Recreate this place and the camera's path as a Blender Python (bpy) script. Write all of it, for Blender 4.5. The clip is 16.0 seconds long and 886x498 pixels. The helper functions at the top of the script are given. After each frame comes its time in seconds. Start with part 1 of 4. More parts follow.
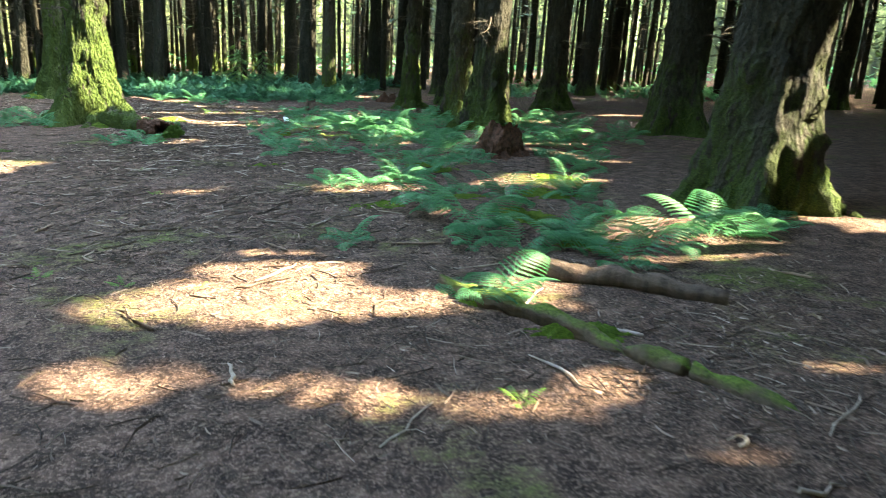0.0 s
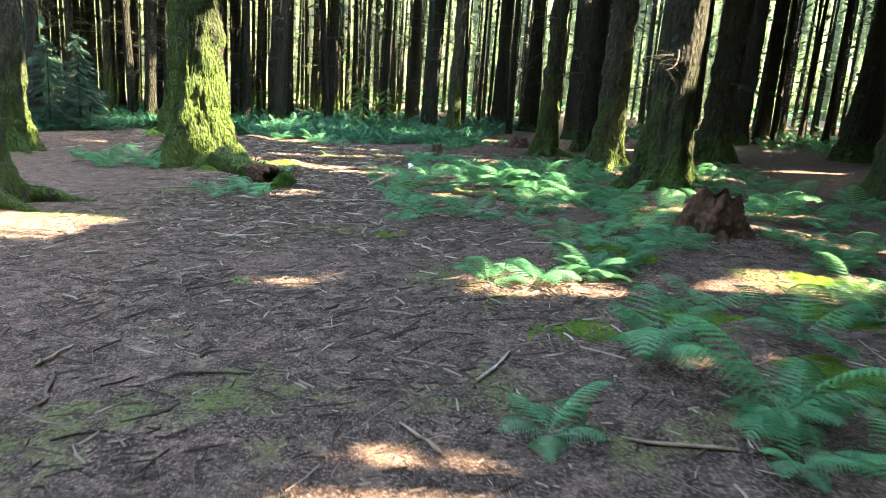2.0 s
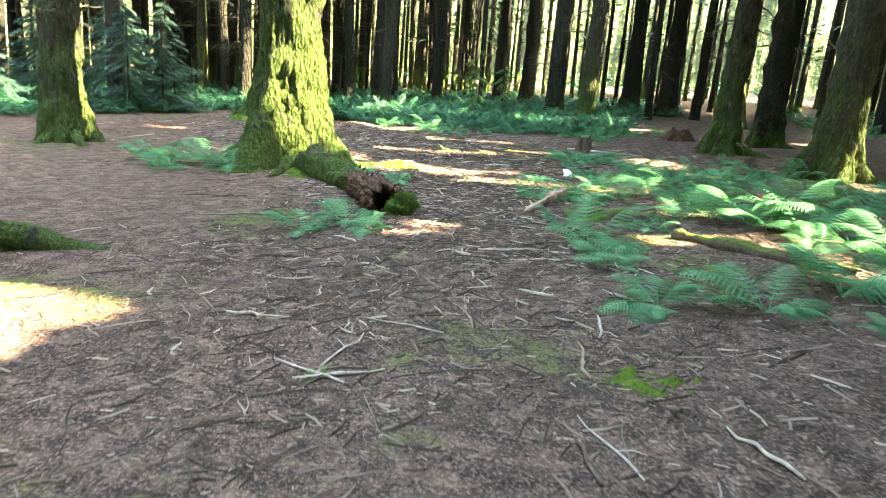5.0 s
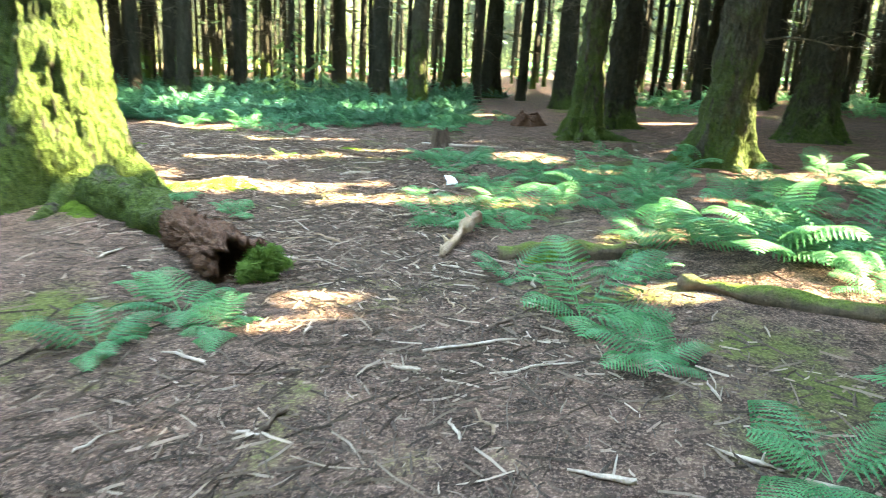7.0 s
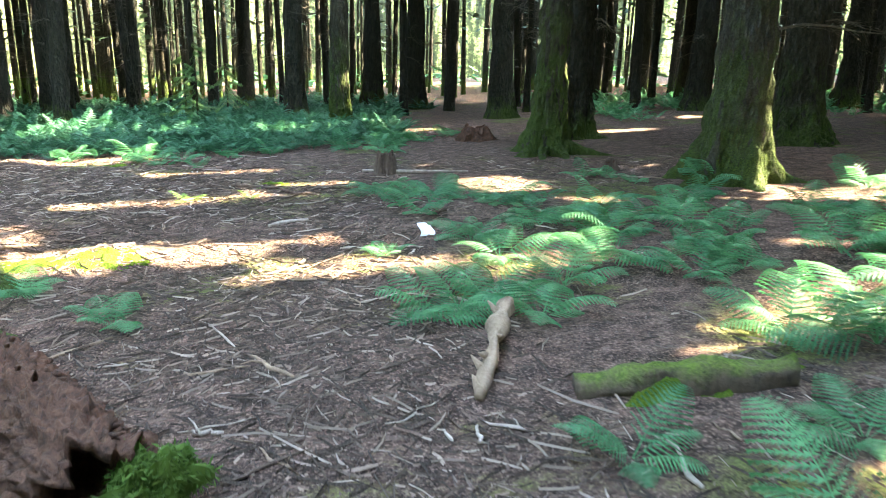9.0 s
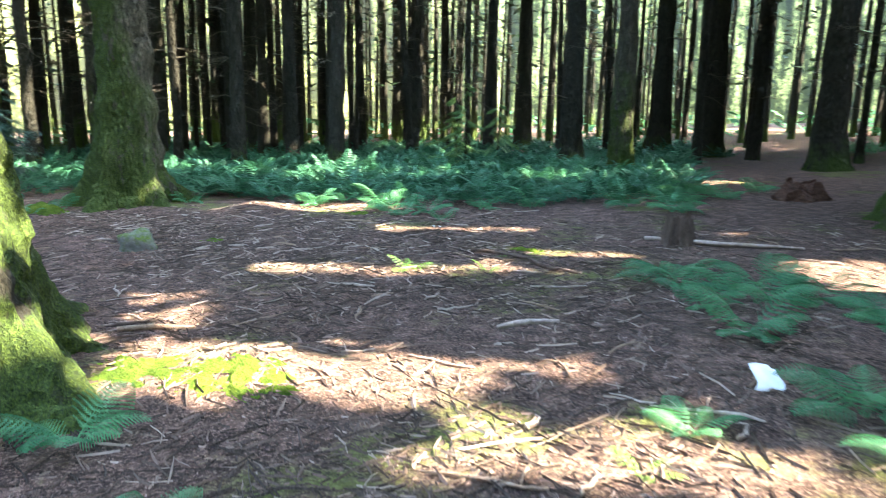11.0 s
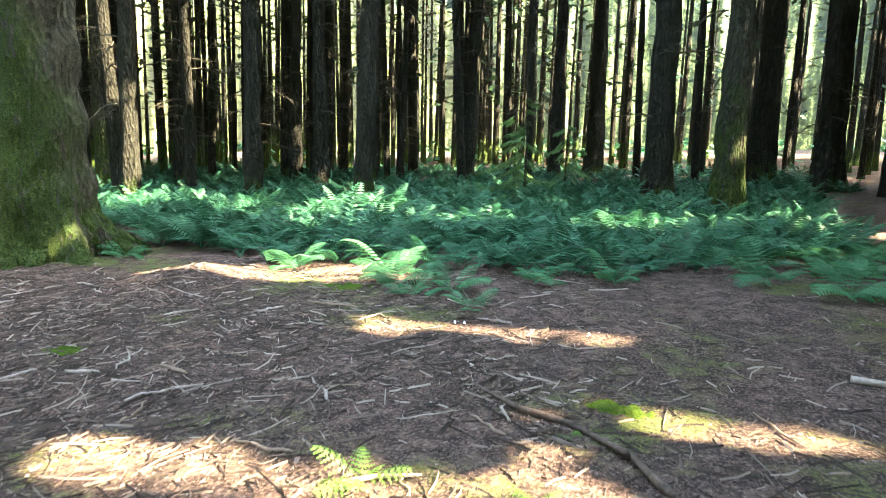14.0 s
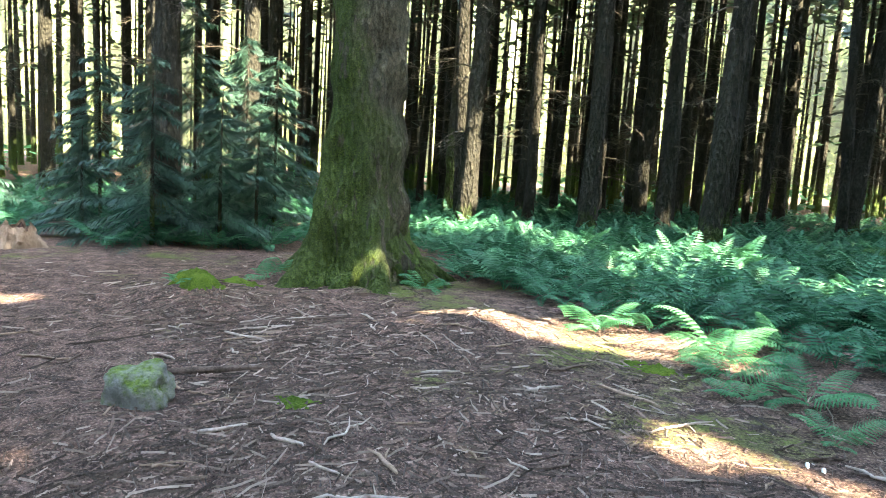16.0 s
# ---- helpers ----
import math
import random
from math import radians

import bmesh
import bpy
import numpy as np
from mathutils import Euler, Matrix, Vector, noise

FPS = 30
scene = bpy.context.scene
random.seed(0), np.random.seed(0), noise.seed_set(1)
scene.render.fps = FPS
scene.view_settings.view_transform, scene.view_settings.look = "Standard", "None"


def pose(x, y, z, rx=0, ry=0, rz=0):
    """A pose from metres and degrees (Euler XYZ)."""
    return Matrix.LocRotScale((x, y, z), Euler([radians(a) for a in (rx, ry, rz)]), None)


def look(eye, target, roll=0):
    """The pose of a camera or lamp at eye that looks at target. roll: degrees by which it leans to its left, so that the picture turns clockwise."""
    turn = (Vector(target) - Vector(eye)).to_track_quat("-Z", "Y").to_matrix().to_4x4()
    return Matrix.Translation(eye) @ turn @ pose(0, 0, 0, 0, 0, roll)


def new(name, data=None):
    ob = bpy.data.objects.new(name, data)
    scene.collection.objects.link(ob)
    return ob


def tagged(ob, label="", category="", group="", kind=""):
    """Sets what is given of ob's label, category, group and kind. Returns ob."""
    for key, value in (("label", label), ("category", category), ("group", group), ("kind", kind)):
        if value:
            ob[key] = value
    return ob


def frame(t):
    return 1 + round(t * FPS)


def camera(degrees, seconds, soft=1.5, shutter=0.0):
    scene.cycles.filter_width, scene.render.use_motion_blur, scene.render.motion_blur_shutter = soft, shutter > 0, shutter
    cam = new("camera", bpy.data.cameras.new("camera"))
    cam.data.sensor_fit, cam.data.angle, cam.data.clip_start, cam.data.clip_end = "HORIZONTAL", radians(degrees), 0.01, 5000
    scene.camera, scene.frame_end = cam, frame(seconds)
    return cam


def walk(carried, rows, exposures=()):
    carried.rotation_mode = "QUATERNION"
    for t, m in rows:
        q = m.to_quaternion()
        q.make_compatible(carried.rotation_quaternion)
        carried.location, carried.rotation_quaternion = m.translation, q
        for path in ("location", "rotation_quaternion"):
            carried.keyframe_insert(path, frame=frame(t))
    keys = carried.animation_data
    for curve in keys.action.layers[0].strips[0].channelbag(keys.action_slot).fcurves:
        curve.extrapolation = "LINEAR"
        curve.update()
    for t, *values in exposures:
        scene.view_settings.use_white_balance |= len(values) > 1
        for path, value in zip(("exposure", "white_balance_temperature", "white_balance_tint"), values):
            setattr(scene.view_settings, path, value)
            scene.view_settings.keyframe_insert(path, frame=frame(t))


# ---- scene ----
cam = camera(63.8, 16.0, soft=0.9, shutter=0.28)
PATH = [
    (0.0, pose(0.000, 0.000, 1.400, 74.0, -2.8, 0.8)),
    (0.5, pose(-0.164, 0.564, 1.382, 75.0, -3.2, 4.9)),
    (1.0, pose(-0.346, 1.201, 1.364, 77.1, -3.7, 7.7)),
    (1.5, pose(-0.582, 1.820, 1.345, 77.1, -3.8, 8.6)),
    (2.0, pose(-0.801, 2.530, 1.291, 76.7, -3.6, 9.8)),
    (2.5, pose(-1.074, 3.167, 1.291, 75.1, -3.8, 10.7)),
    (3.0, pose(-1.274, 3.804, 1.254, 75.4, -4.0, 12.3)),
    (3.5, pose(-1.583, 4.368, 1.236, 76.5, -4.1, 15.1)),
    (4.0, pose(-1.875, 4.969, 1.182, 74.3, -3.8, 18.0)),
    (6.5, pose(-3.494, 7.881, 1.163, 75.3, -1.8, 11.5)),
    (7.0, pose(-3.731, 8.463, 1.072, 74.1, -2.8, 1.7)),
    (7.5, pose(-3.822, 9.082, 0.981, 73.1, -2.0, -3.8)),
    (8.0, pose(-4.004, 9.664, 0.981, 74.0, -1.0, -7.0)),
    (10.5, pose(-4.350, 12.649, 0.854, 76.7, -0.4, 7.6)),
    (11.0, pose(-4.386, 13.322, 0.799, 78.4, -0.5, 16.3)),
    (11.5, pose(-4.568, 13.959, 0.836, 78.5, -0.9, 26.1)),
    (12.0, pose(-4.696, 14.596, 0.818, 76.8, -1.8, 37.4)),
    (12.5, pose(-4.841, 15.142, 0.799, 74.6, -2.2, 41.2)),
    (13.0, pose(-4.896, 15.725, 0.781, 75.4, -1.3, 33.4)),
    (13.5, pose(-4.987, 16.307, 0.799, 78.7, -0.4, 26.4)),
    (14.0, look((-5.140, 16.850, 0.748), (-5.861, 18.684, 0.403), 0.9)),
    (14.5, look((-5.242, 17.424, 0.748), (-6.267, 19.119, 0.470), 0.7)),
    (15.0, look((-5.461, 17.917, 0.704), (-6.719, 19.450, 0.444), 1.8)),
    (15.5, look((-5.594, 18.101, 0.713), (-7.008, 19.491, 0.453), 2.6)),
    (16.0, look((-5.645, 18.165, 0.712), (-7.143, 19.459, 0.430), 3.2)),
]
walk(cam, PATH, [(0.0, 5.35, 8000, 1), (1.0, 5.35, 8400, 1), (2.0, 5.5, 7900, 5), (2.5, 5.55, 8400, 5), (3.5, 6.1, 8400, 3), (4.0, 6.0, 8800, 3), (6.5, 6.15, 8800, 3), (7.0, 6.3, 8900, 0), (7.5, 6.05, 8400, 3), (8.0, 6.1, 8400, 4), (10.5, 5.5, 6900, 8), (11.5, 5.35, 6900, 8), (12.5, 5.1, 6700, 5), (14.0, 5.65, 7800, 5), (16.0, 5.6, 7400, 7)])

# ---- light ----
SUN_AZ, SUN_EL = math.radians(6.0), math.radians(44.0)
SUN_DIR = Vector((math.cos(SUN_AZ) * math.cos(SUN_EL), math.sin(SUN_AZ) * math.cos(SUN_EL), math.sin(SUN_EL)))
world = bpy.data.worlds.new("sky")
scene.world = world
world.use_nodes = True
sky = world.node_tree.nodes.new("ShaderNodeTexSky")
sky.sky_type, sky.sun_disc, sky.sun_elevation, sky.sun_rotation = "NISHITA", False, SUN_EL, math.pi / 2 - SUN_AZ
world.node_tree.links.new(sky.outputs[0], world.node_tree.nodes["Background"].inputs[0])
world.node_tree.nodes["Background"].inputs[1].default_value = 0.15
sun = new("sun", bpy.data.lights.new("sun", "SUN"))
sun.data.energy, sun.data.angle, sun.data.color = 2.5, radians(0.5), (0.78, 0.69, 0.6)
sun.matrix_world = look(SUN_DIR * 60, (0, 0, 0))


# ---- materials ----
def material(name):
    mat = bpy.data.materials.new(name)
    mat.use_nodes = True
    return mat, mat.node_tree, mat.node_tree.nodes["Principled BSDF"]


def node(tree, kind, **inputs):
    n = tree.nodes.new(kind)
    for key, value in inputs.items():
        n.inputs[key.replace("_", " ")].default_value = value
    return n


def noise_at(tree, coords, scale, detail=4.0, rough=0.6, stretch=None):
    src = coords
    if stretch:
        mp = tree.nodes.new("ShaderNodeMapping")
        mp.inputs["Scale"].default_value = stretch
        tree.links.new(coords, mp.inputs[0])
        src = mp.outputs[0]
    n = node(tree, "ShaderNodeTexNoise", Scale=scale, Detail=detail, Roughness=rough)
    tree.links.new(src, n.inputs["Vector"])
    return n.outputs["Fac"]


def ramp(tree, fac, *stops):
    n = tree.nodes.new("ShaderNodeValToRGB")
    while len(n.color_ramp.elements) < len(stops):
        n.color_ramp.elements.new(0.5)
    for e, (p, c) in zip(n.color_ramp.elements, stops):
        e.position, e.color = p, (*c, 1) if len(c) == 3 else c
    tree.links.new(fac, n.inputs[0])
    return n.outputs[0]


def mixed(tree, fac, a, b):
    n = tree.nodes.new("ShaderNodeMix")
    n.data_type = "RGBA"
    for sock, v in ((n.inputs[0], fac), (n.inputs[6], a), (n.inputs[7], b)):
        if hasattr(v, "is_linked"):
            tree.links.new(v, sock)
        else:
            sock.default_value = v if not isinstance(v, tuple) else (*v, 1)
    return n.outputs[2]


def maths(tree, op, a, b=0.5):
    n = tree.nodes.new("ShaderNodeMath")
    n.operation = op
    for sock, v in zip(n.inputs, (a, b)):
        if hasattr(v, "is_linked"):
            tree.links.new(v, sock)
        else:
            sock.default_value = v
    return n.outputs[0]


def bumped(tree, bsdf, height, strength, distance):
    b = node(tree, "ShaderNodeBump", Strength=strength, Distance=distance)
    tree.links.new(height, b.inputs["Height"])
    tree.links.new(b.outputs[0], bsdf.inputs["Normal"])


def coords(tree, world_space=False):
    if world_space:
        return tree.nodes.new("ShaderNodeNewGeometry").outputs["Position"]
    return tree.nodes.new("ShaderNodeTexCoord").outputs["Object"]


def mat_soil():
    m, t, b = material("forest floor")
    p = coords(t, True)
    broad, mid, fine = noise_at(t, p, 0.7, 5), noise_at(t, p, 7, 6, 0.7), noise_at(t, p, 60, 5, 0.75)
    col = ramp(t, mid, (0.4, (0.006, 0.004, 0.003)), (0.5, (0.08, 0.05, 0.037)), (0.6, (0.27, 0.168, 0.124)))
    grain = ramp(t, fine, (0.43, (0.004, 0.0025, 0.002)), (0.52, (0.09, 0.056, 0.041)), (0.61, (0.46, 0.31, 0.232)))
    col = mixed(t, 0.55, col, grain)
    needles = node(t, "ShaderNodeTexVoronoi", Scale=26.0)
    t.links.new(p, needles.inputs["Vector"])
    chips = ramp(t, needles.outputs["Color"], (0.0, (0.05, 0.031, 0.025)), (0.6, (0.14, 0.09, 0.072)), (1.0, (0.28, 0.2, 0.16)))
    col = mixed(t, 0.18, col, chips)
    patch = ramp(t, maths(t, "ADD", broad, maths(t, "ADD", maths(t, "MULTIPLY", mid, 0.4), maths(t, "MULTIPLY", fine, 0.25))), (0.89, (0, 0, 0)), (1.01, (0.75, 0.75, 0.75)))
    moss = ramp(t, fine, (0.3, (0.03, 0.055, 0.012)), (0.7, (0.15, 0.2, 0.035)))
    t.links.new(mixed(t, patch, col, moss), b.inputs["Base Color"])
    b.inputs["Roughness"].default_value = 0.95
    b.inputs["Specular IOR Level"].default_value = 0.2
    bumped(t, b, maths(t, "ADD", fine, maths(t, "ADD", mid, needles.outputs["Distance"])), 0.75, 0.045)
    return m


def mat_bark(name, moss_amount, tone=1.0, top=2.5, side=None):
    """Scaly spruce bark; moss thins out upwards."""
    m, t, b = material(name)
    p = coords(t)
    rnd = t.nodes.new("ShaderNodeObjectInfo").outputs["Random"]
    scales = node(t, "ShaderNodeTexVoronoi", Scale=20.0)
    mp = t.nodes.new("ShaderNodeMapping")
    mp.inputs["Scale"].default_value = (1.0, 1.0, 0.45)
    t.links.new(p, mp.inputs[0])
    t.links.new(mp.outputs[0], scales.inputs["Vector"])
    broad, mid, fine = noise_at(t, p, 1.6, 4), noise_at(t, p, 9, 5, 0.7, (1, 1, 0.35)), noise_at(t, p, 70, 4, 0.7)
    k = tone
    col = ramp(t, mid, (0.3, (0.018 * k, 0.019 * k, 0.012 * k)), (0.55, (0.078 * k, 0.079 * k, 0.05 * k)), (0.8, (0.2 * k, 0.19 * k, 0.125 * k)))
    plates = ramp(t, scales.outputs["Color"], (0.0, (0.035 * k, 0.035 * k, 0.022 * k)), (1.0, (0.15 * k, 0.14 * k, 0.092 * k)))
    col = mixed(t, 0.45, col, plates)
    cracks = node(t, "ShaderNodeTexVoronoi", Scale=52.0)
    cracks.feature = "DISTANCE_TO_EDGE"
    squash = t.nodes.new("ShaderNodeMapping")
    squash.inputs["Scale"].default_value = (1.0, 1.0, 0.42)
    t.links.new(p, squash.inputs[0])
    t.links.new(squash.outputs[0], cracks.inputs["Vector"])
    plate = ramp(t, cracks.outputs["Distance"], (0.0, (0.45, 0.45, 0.45)), (0.16, (1, 1, 1)))
    col = mixed(t, plate, (0.012 * k, 0.011 * k, 0.008 * k), col)
    green = ramp(t, fine, (0.32, (0.012, 0.028, 0.005)), (0.52, (0.052, 0.09, 0.015)), (0.72, (0.125, 0.182, 0.028)))
    z = t.nodes.new("ShaderNodeSeparateXYZ")
    t.links.new(p, z.inputs[0])
    fade = maths(t, "DIVIDE", z.outputs[2], top)
    f = maths(t, "SUBTRACT", maths(t, "ADD", maths(t, "MULTIPLY", broad, 1.1), maths(t, "MULTIPLY", mid, 0.5)), fade)
    f = maths(t, "ADD", f, maths(t, "MULTIPLY", rnd, 0.15))
    f = maths(t, "ADD", f, moss_amount - 0.75)
    if side:
        f = maths(t, "ADD", f, maths(t, "ADD", maths(t, "MULTIPLY", z.outputs[0], side[0]), maths(t, "MULTIPLY", z.outputs[1], side[1])))
    crack = ramp(t, noise_at(t, p, 7, 3, 0.6, (1, 1, 0.3)), (0.34, (0.55, 0.55, 0.55)), (0.44, (0, 0, 0)))
    f = maths(t, "SUBTRACT", f, crack)
    f = ramp(t, f, (0.33, (0, 0, 0)), (0.5, (0.45, 0.45, 0.45)), (0.72, (0.95, 0.95, 0.95)))
    t.links.new(mixed(t, f, col, green), b.inputs["Base Color"])
    b.inputs["Roughness"].default_value = 0.92
    b.inputs["Specular IOR Level"].default_value = 0.25
    bumped(t, b, maths(t, "ADD", maths(t, "ADD", scales.outputs["Distance"], maths(t, "MULTIPLY", plate, 0.12)), maths(t, "ADD", mid, maths(t, "MULTIPLY", fine, 0.4))), 1.0, 0.08)
    return m


def mat_leaf(name, dark, light, through_light=0.35, rough=0.55):
    m, t, b = material(name)
    p = coords(t, True)
    rnd = t.nodes.new("ShaderNodeNewGeometry").outputs["Random Per Island"]
    rob = t.nodes.new("ShaderNodeObjectInfo").outputs["Random"]
    f = maths(t, "MULTIPLY", maths(t, "ADD", maths(t, "ADD", rnd, rob), noise_at(t, p, 6, 3)), 0.36)
    col = ramp(t, f, (0.15, dark), (0.85, light))
    t.links.new(col, b.inputs["Base Color"])
    b.inputs["Roughness"].default_value = rough
    b.inputs["Specular IOR Level"].default_value = 0.35
    tr = t.nodes.new("ShaderNodeBsdfTranslucent")
    t.links.new(col, tr.inputs[0])
    mx = t.nodes.new("ShaderNodeMixShader")
    mx.inputs[0].default_value = through_light
    t.links.new(b.outputs[0], mx.inputs[1])
    t.links.new(tr.outputs[0], mx.inputs[2])
    t.links.new(mx.outputs[0], t.nodes["Material Output"].inputs[0])
    return m


def mat_wood(name, dark, light, scale=14.0, stretch=(1, 1, 0.12), moss=0.0, top=0.45):
    m, t, b = material(name)
    p = coords(t)
    g, fine = noise_at(t, p, scale, 6, 0.7, stretch), noise_at(t, p, 60, 4, 0.7)
    col = ramp(t, maths(t, "ADD", maths(t, "MULTIPLY", g, 0.75), maths(t, "MULTIPLY", fine, 0.25)), (0.3, dark), (0.7, light))
    if moss:
        up = t.nodes.new("ShaderNodeSeparateXYZ")
        t.links.new(t.nodes.new("ShaderNodeNewGeometry").outputs["Normal"], up.inputs[0])
        f = maths(t, "ADD", maths(t, "MULTIPLY", up.outputs[2], top), noise_at(t, p, 5 if top > 0.3 else 11, 5, 0.7))
        f = ramp(t, f, (0.88 - 0.5 * moss, (0, 0, 0)), (1.18 - 0.5 * moss, (1, 1, 1)))
        col = mixed(t, f, col, ramp(t, fine, (0.3, (0.03, 0.055, 0.008)), (0.7, (0.13, 0.19, 0.028))))
    t.links.new(col, b.inputs["Base Color"])
    b.inputs["Roughness"].default_value = 0.9
    b.inputs["Specular IOR Level"].default_value = 0.25
    bumped(t, b, maths(t, "ADD", g, fine), 0.8, 0.02)
    return m


def mat_moss(name="moss cushion"):
    m, t, b = material(name)
    p = coords(t, True)
    f, g = noise_at(t, p, 90, 4, 0.7), noise_at(t, p, 4, 3)
    col = ramp(t, maths(t, "ADD", maths(t, "MULTIPLY", f, 0.6), maths(t, "MULTIPLY", g, 0.4)), (0.34, (0.018, 0.042, 0.006)), (0.5, (0.08, 0.135, 0.018)), (0.68, (0.17, 0.24, 0.035)))
    t.links.new(col, b.inputs["Base Color"])
    b.inputs["Roughness"].default_value = 1.0
    b.inputs["Specular IOR Level"].default_value = 0.1
    b.inputs["Sheen Weight"].default_value = 0.0
    bumped(t, b, f, 1.0, 0.03)
    return m


def mat_plain(name, a, b_, scale=12.0, rough=0.7):
    m, t, b = material(name)
    t.links.new(ramp(t, noise_at(t, coords(t), scale, 5), (0.3, a), (0.7, b_)), b.inputs["Base Color"])
    b.inputs["Roughness"].default_value = rough
    return m


def mat_backdrop():
    """Far leaves and sky: their sunlight is painted into the colour, with a faint glow."""
    m, t, b = material("distance with painted glow")
    p = coords(t, True)
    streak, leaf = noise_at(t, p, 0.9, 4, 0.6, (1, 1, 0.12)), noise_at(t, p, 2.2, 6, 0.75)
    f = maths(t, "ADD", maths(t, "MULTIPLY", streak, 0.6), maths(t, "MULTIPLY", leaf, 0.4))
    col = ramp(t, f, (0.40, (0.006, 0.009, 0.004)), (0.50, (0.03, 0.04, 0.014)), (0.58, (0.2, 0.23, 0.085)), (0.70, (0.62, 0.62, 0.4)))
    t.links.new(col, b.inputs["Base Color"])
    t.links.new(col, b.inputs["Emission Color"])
    # glow stands in for daylight between the far trunks
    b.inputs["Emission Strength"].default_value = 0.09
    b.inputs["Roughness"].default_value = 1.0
    return m


def mat_litter(name, *stops):
    """Each bit of litter has a tone of its own."""
    m, t, b = material(name)
    rnd = t.nodes.new("ShaderNodeNewGeometry").outputs["Random Per Island"]
    fine = noise_at(t, coords(t, True), 120, 3)
    t.links.new(mixed(t, 0.25, ramp(t, rnd, *stops), ramp(t, fine, (0.3, (0.03, 0.022, 0.017)), (0.7, (0.36, 0.28, 0.22)))), b.inputs["Base Color"])
    b.inputs["Roughness"].default_value = 0.85
    b.inputs["Specular IOR Level"].default_value = 0.3
    return m


SOIL = mat_soil()
TWIGS = mat_litter("twig litter", (0.0, (0.01, 0.007, 0.005)), (0.45, (0.04, 0.028, 0.021)), (0.78, (0.17, 0.125, 0.095)), (1.0, (0.55, 0.44, 0.35)))
CRUMBS = mat_litter("bark crumbs", (0.0, (0.008, 0.0055, 0.004)), (0.5, (0.06, 0.037, 0.027)), (0.85, (0.17, 0.108, 0.08)), (1.0, (0.38, 0.28, 0.215)))
CHIPS = mat_litter("wood chips", (0.0, (0.07, 0.045, 0.034)), (0.7, (0.17, 0.118, 0.09)), (1.0, (0.46, 0.35, 0.28)))
BARK = mat_bark("spruce bark", 0.55, 0.46)
BARK_GREEN = mat_bark("greenish spruce bark", 0.62, 0.55, 3.5)
BARK_MOSSY = mat_bark("mossy spruce bark", 0.74, 0.8, 4.5)
BARK_OLD = mat_bark("thick old moss on bark", 0.9, 0.55, 6.5)
BARK_FAR = mat_bark("distant spruce bark", 0.35, 0.4)
BARK_SIDE = mat_bark("scaly bark with moss on one side", 0.84, 1.3, 7.0, (-0.75, -0.5))
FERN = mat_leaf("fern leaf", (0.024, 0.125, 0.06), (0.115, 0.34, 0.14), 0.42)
# fern colour darkened to carry the shaded depth of the beds
FERN_BED_SHADED = mat_leaf("fern bed leaf with shade in its colour", (0.008, 0.06, 0.037), (0.055, 0.195, 0.09), 0.36)
NEEDLE = mat_leaf("spruce needles", (0.012, 0.035, 0.018), (0.035, 0.075, 0.03), 0.15)
SAPLING = mat_leaf("young spruce needles", (0.014, 0.045, 0.034), (0.04, 0.1, 0.062), 0.2)
SAPLING_LIGHT = mat_leaf("pale sapling leaf", (0.06, 0.16, 0.05), (0.16, 0.3, 0.1), 0.4)
MOSS_LEAF = mat_leaf("shaggy moss leaf", (0.02, 0.06, 0.01), (0.09, 0.17, 0.03), 0.3, 0.8)
GRASS = mat_leaf("fresh herb leaf", (0.06, 0.16, 0.03), (0.18, 0.32, 0.06), 0.4)
TWIG = mat_wood("dead twig", (0.2, 0.155, 0.12), (0.62, 0.52, 0.42))
BRANCH = mat_wood("dead lower branch", (0.03, 0.027, 0.019), (0.12, 0.105, 0.075))
PALE_WOOD = mat_wood("bare pale wood", (0.17, 0.115, 0.075), (0.42, 0.31, 0.215))
LOG_BARK = mat_wood("old log bark", (0.03, 0.022, 0.016), (0.19, 0.135, 0.1), 14.0)
LOG_MOSSY = mat_wood("mossy log bark", (0.035, 0.028, 0.02), (0.15, 0.11, 0.075), 9.0, (1, 1, 0.2), 0.75)
ROTTEN = mat_wood("rotten red wood", (0.006, 0.004, 0.003), (0.17, 0.085, 0.052), 26.0, (1, 1, 0.6))
MOSS = mat_moss()
LOG_OLD = mat_wood("old log bark with thin moss", (0.03, 0.023, 0.016), (0.16, 0.12, 0.08), 14.0, (1, 1, 0.4), 0.45)
STONE = mat_wood("grey stone", (0.09, 0.1, 0.085), (0.36, 0.36, 0.32), 9.0, (1, 1, 1), 0.82, 0.25)
LITTER_WHITE = mat_plain("dull white scrap", (0.4, 0.42, 0.42), (0.6, 0.62, 0.6), 30.0, 0.7)
PAPER = mat_plain("white paper", (0.72, 0.76, 0.8), (0.85, 0.87, 0.88), 5.0, 0.8)
DISTANCE = mat_backdrop()


# ---- building helpers ----
def mesh_of(name, verts, faces, mat, smooth=True):
    me = bpy.data.meshes.new(name)
    me.from_pydata(verts, [], faces)
    if smooth:
        me.polygons.foreach_set("use_smooth", [True] * len(me.polygons))
    me.materials.append(mat)
    return me


def empty(name, m):
    ob = new(name)
    ob.matrix_basis = m
    return ob


def part(name, mesh, parent, label="", m=None):
    ob = new(name, mesh)
    ob.parent = parent
    if m is not None:
        ob.matrix_basis = m
    if label:
        ob["label"] = label
    return ob


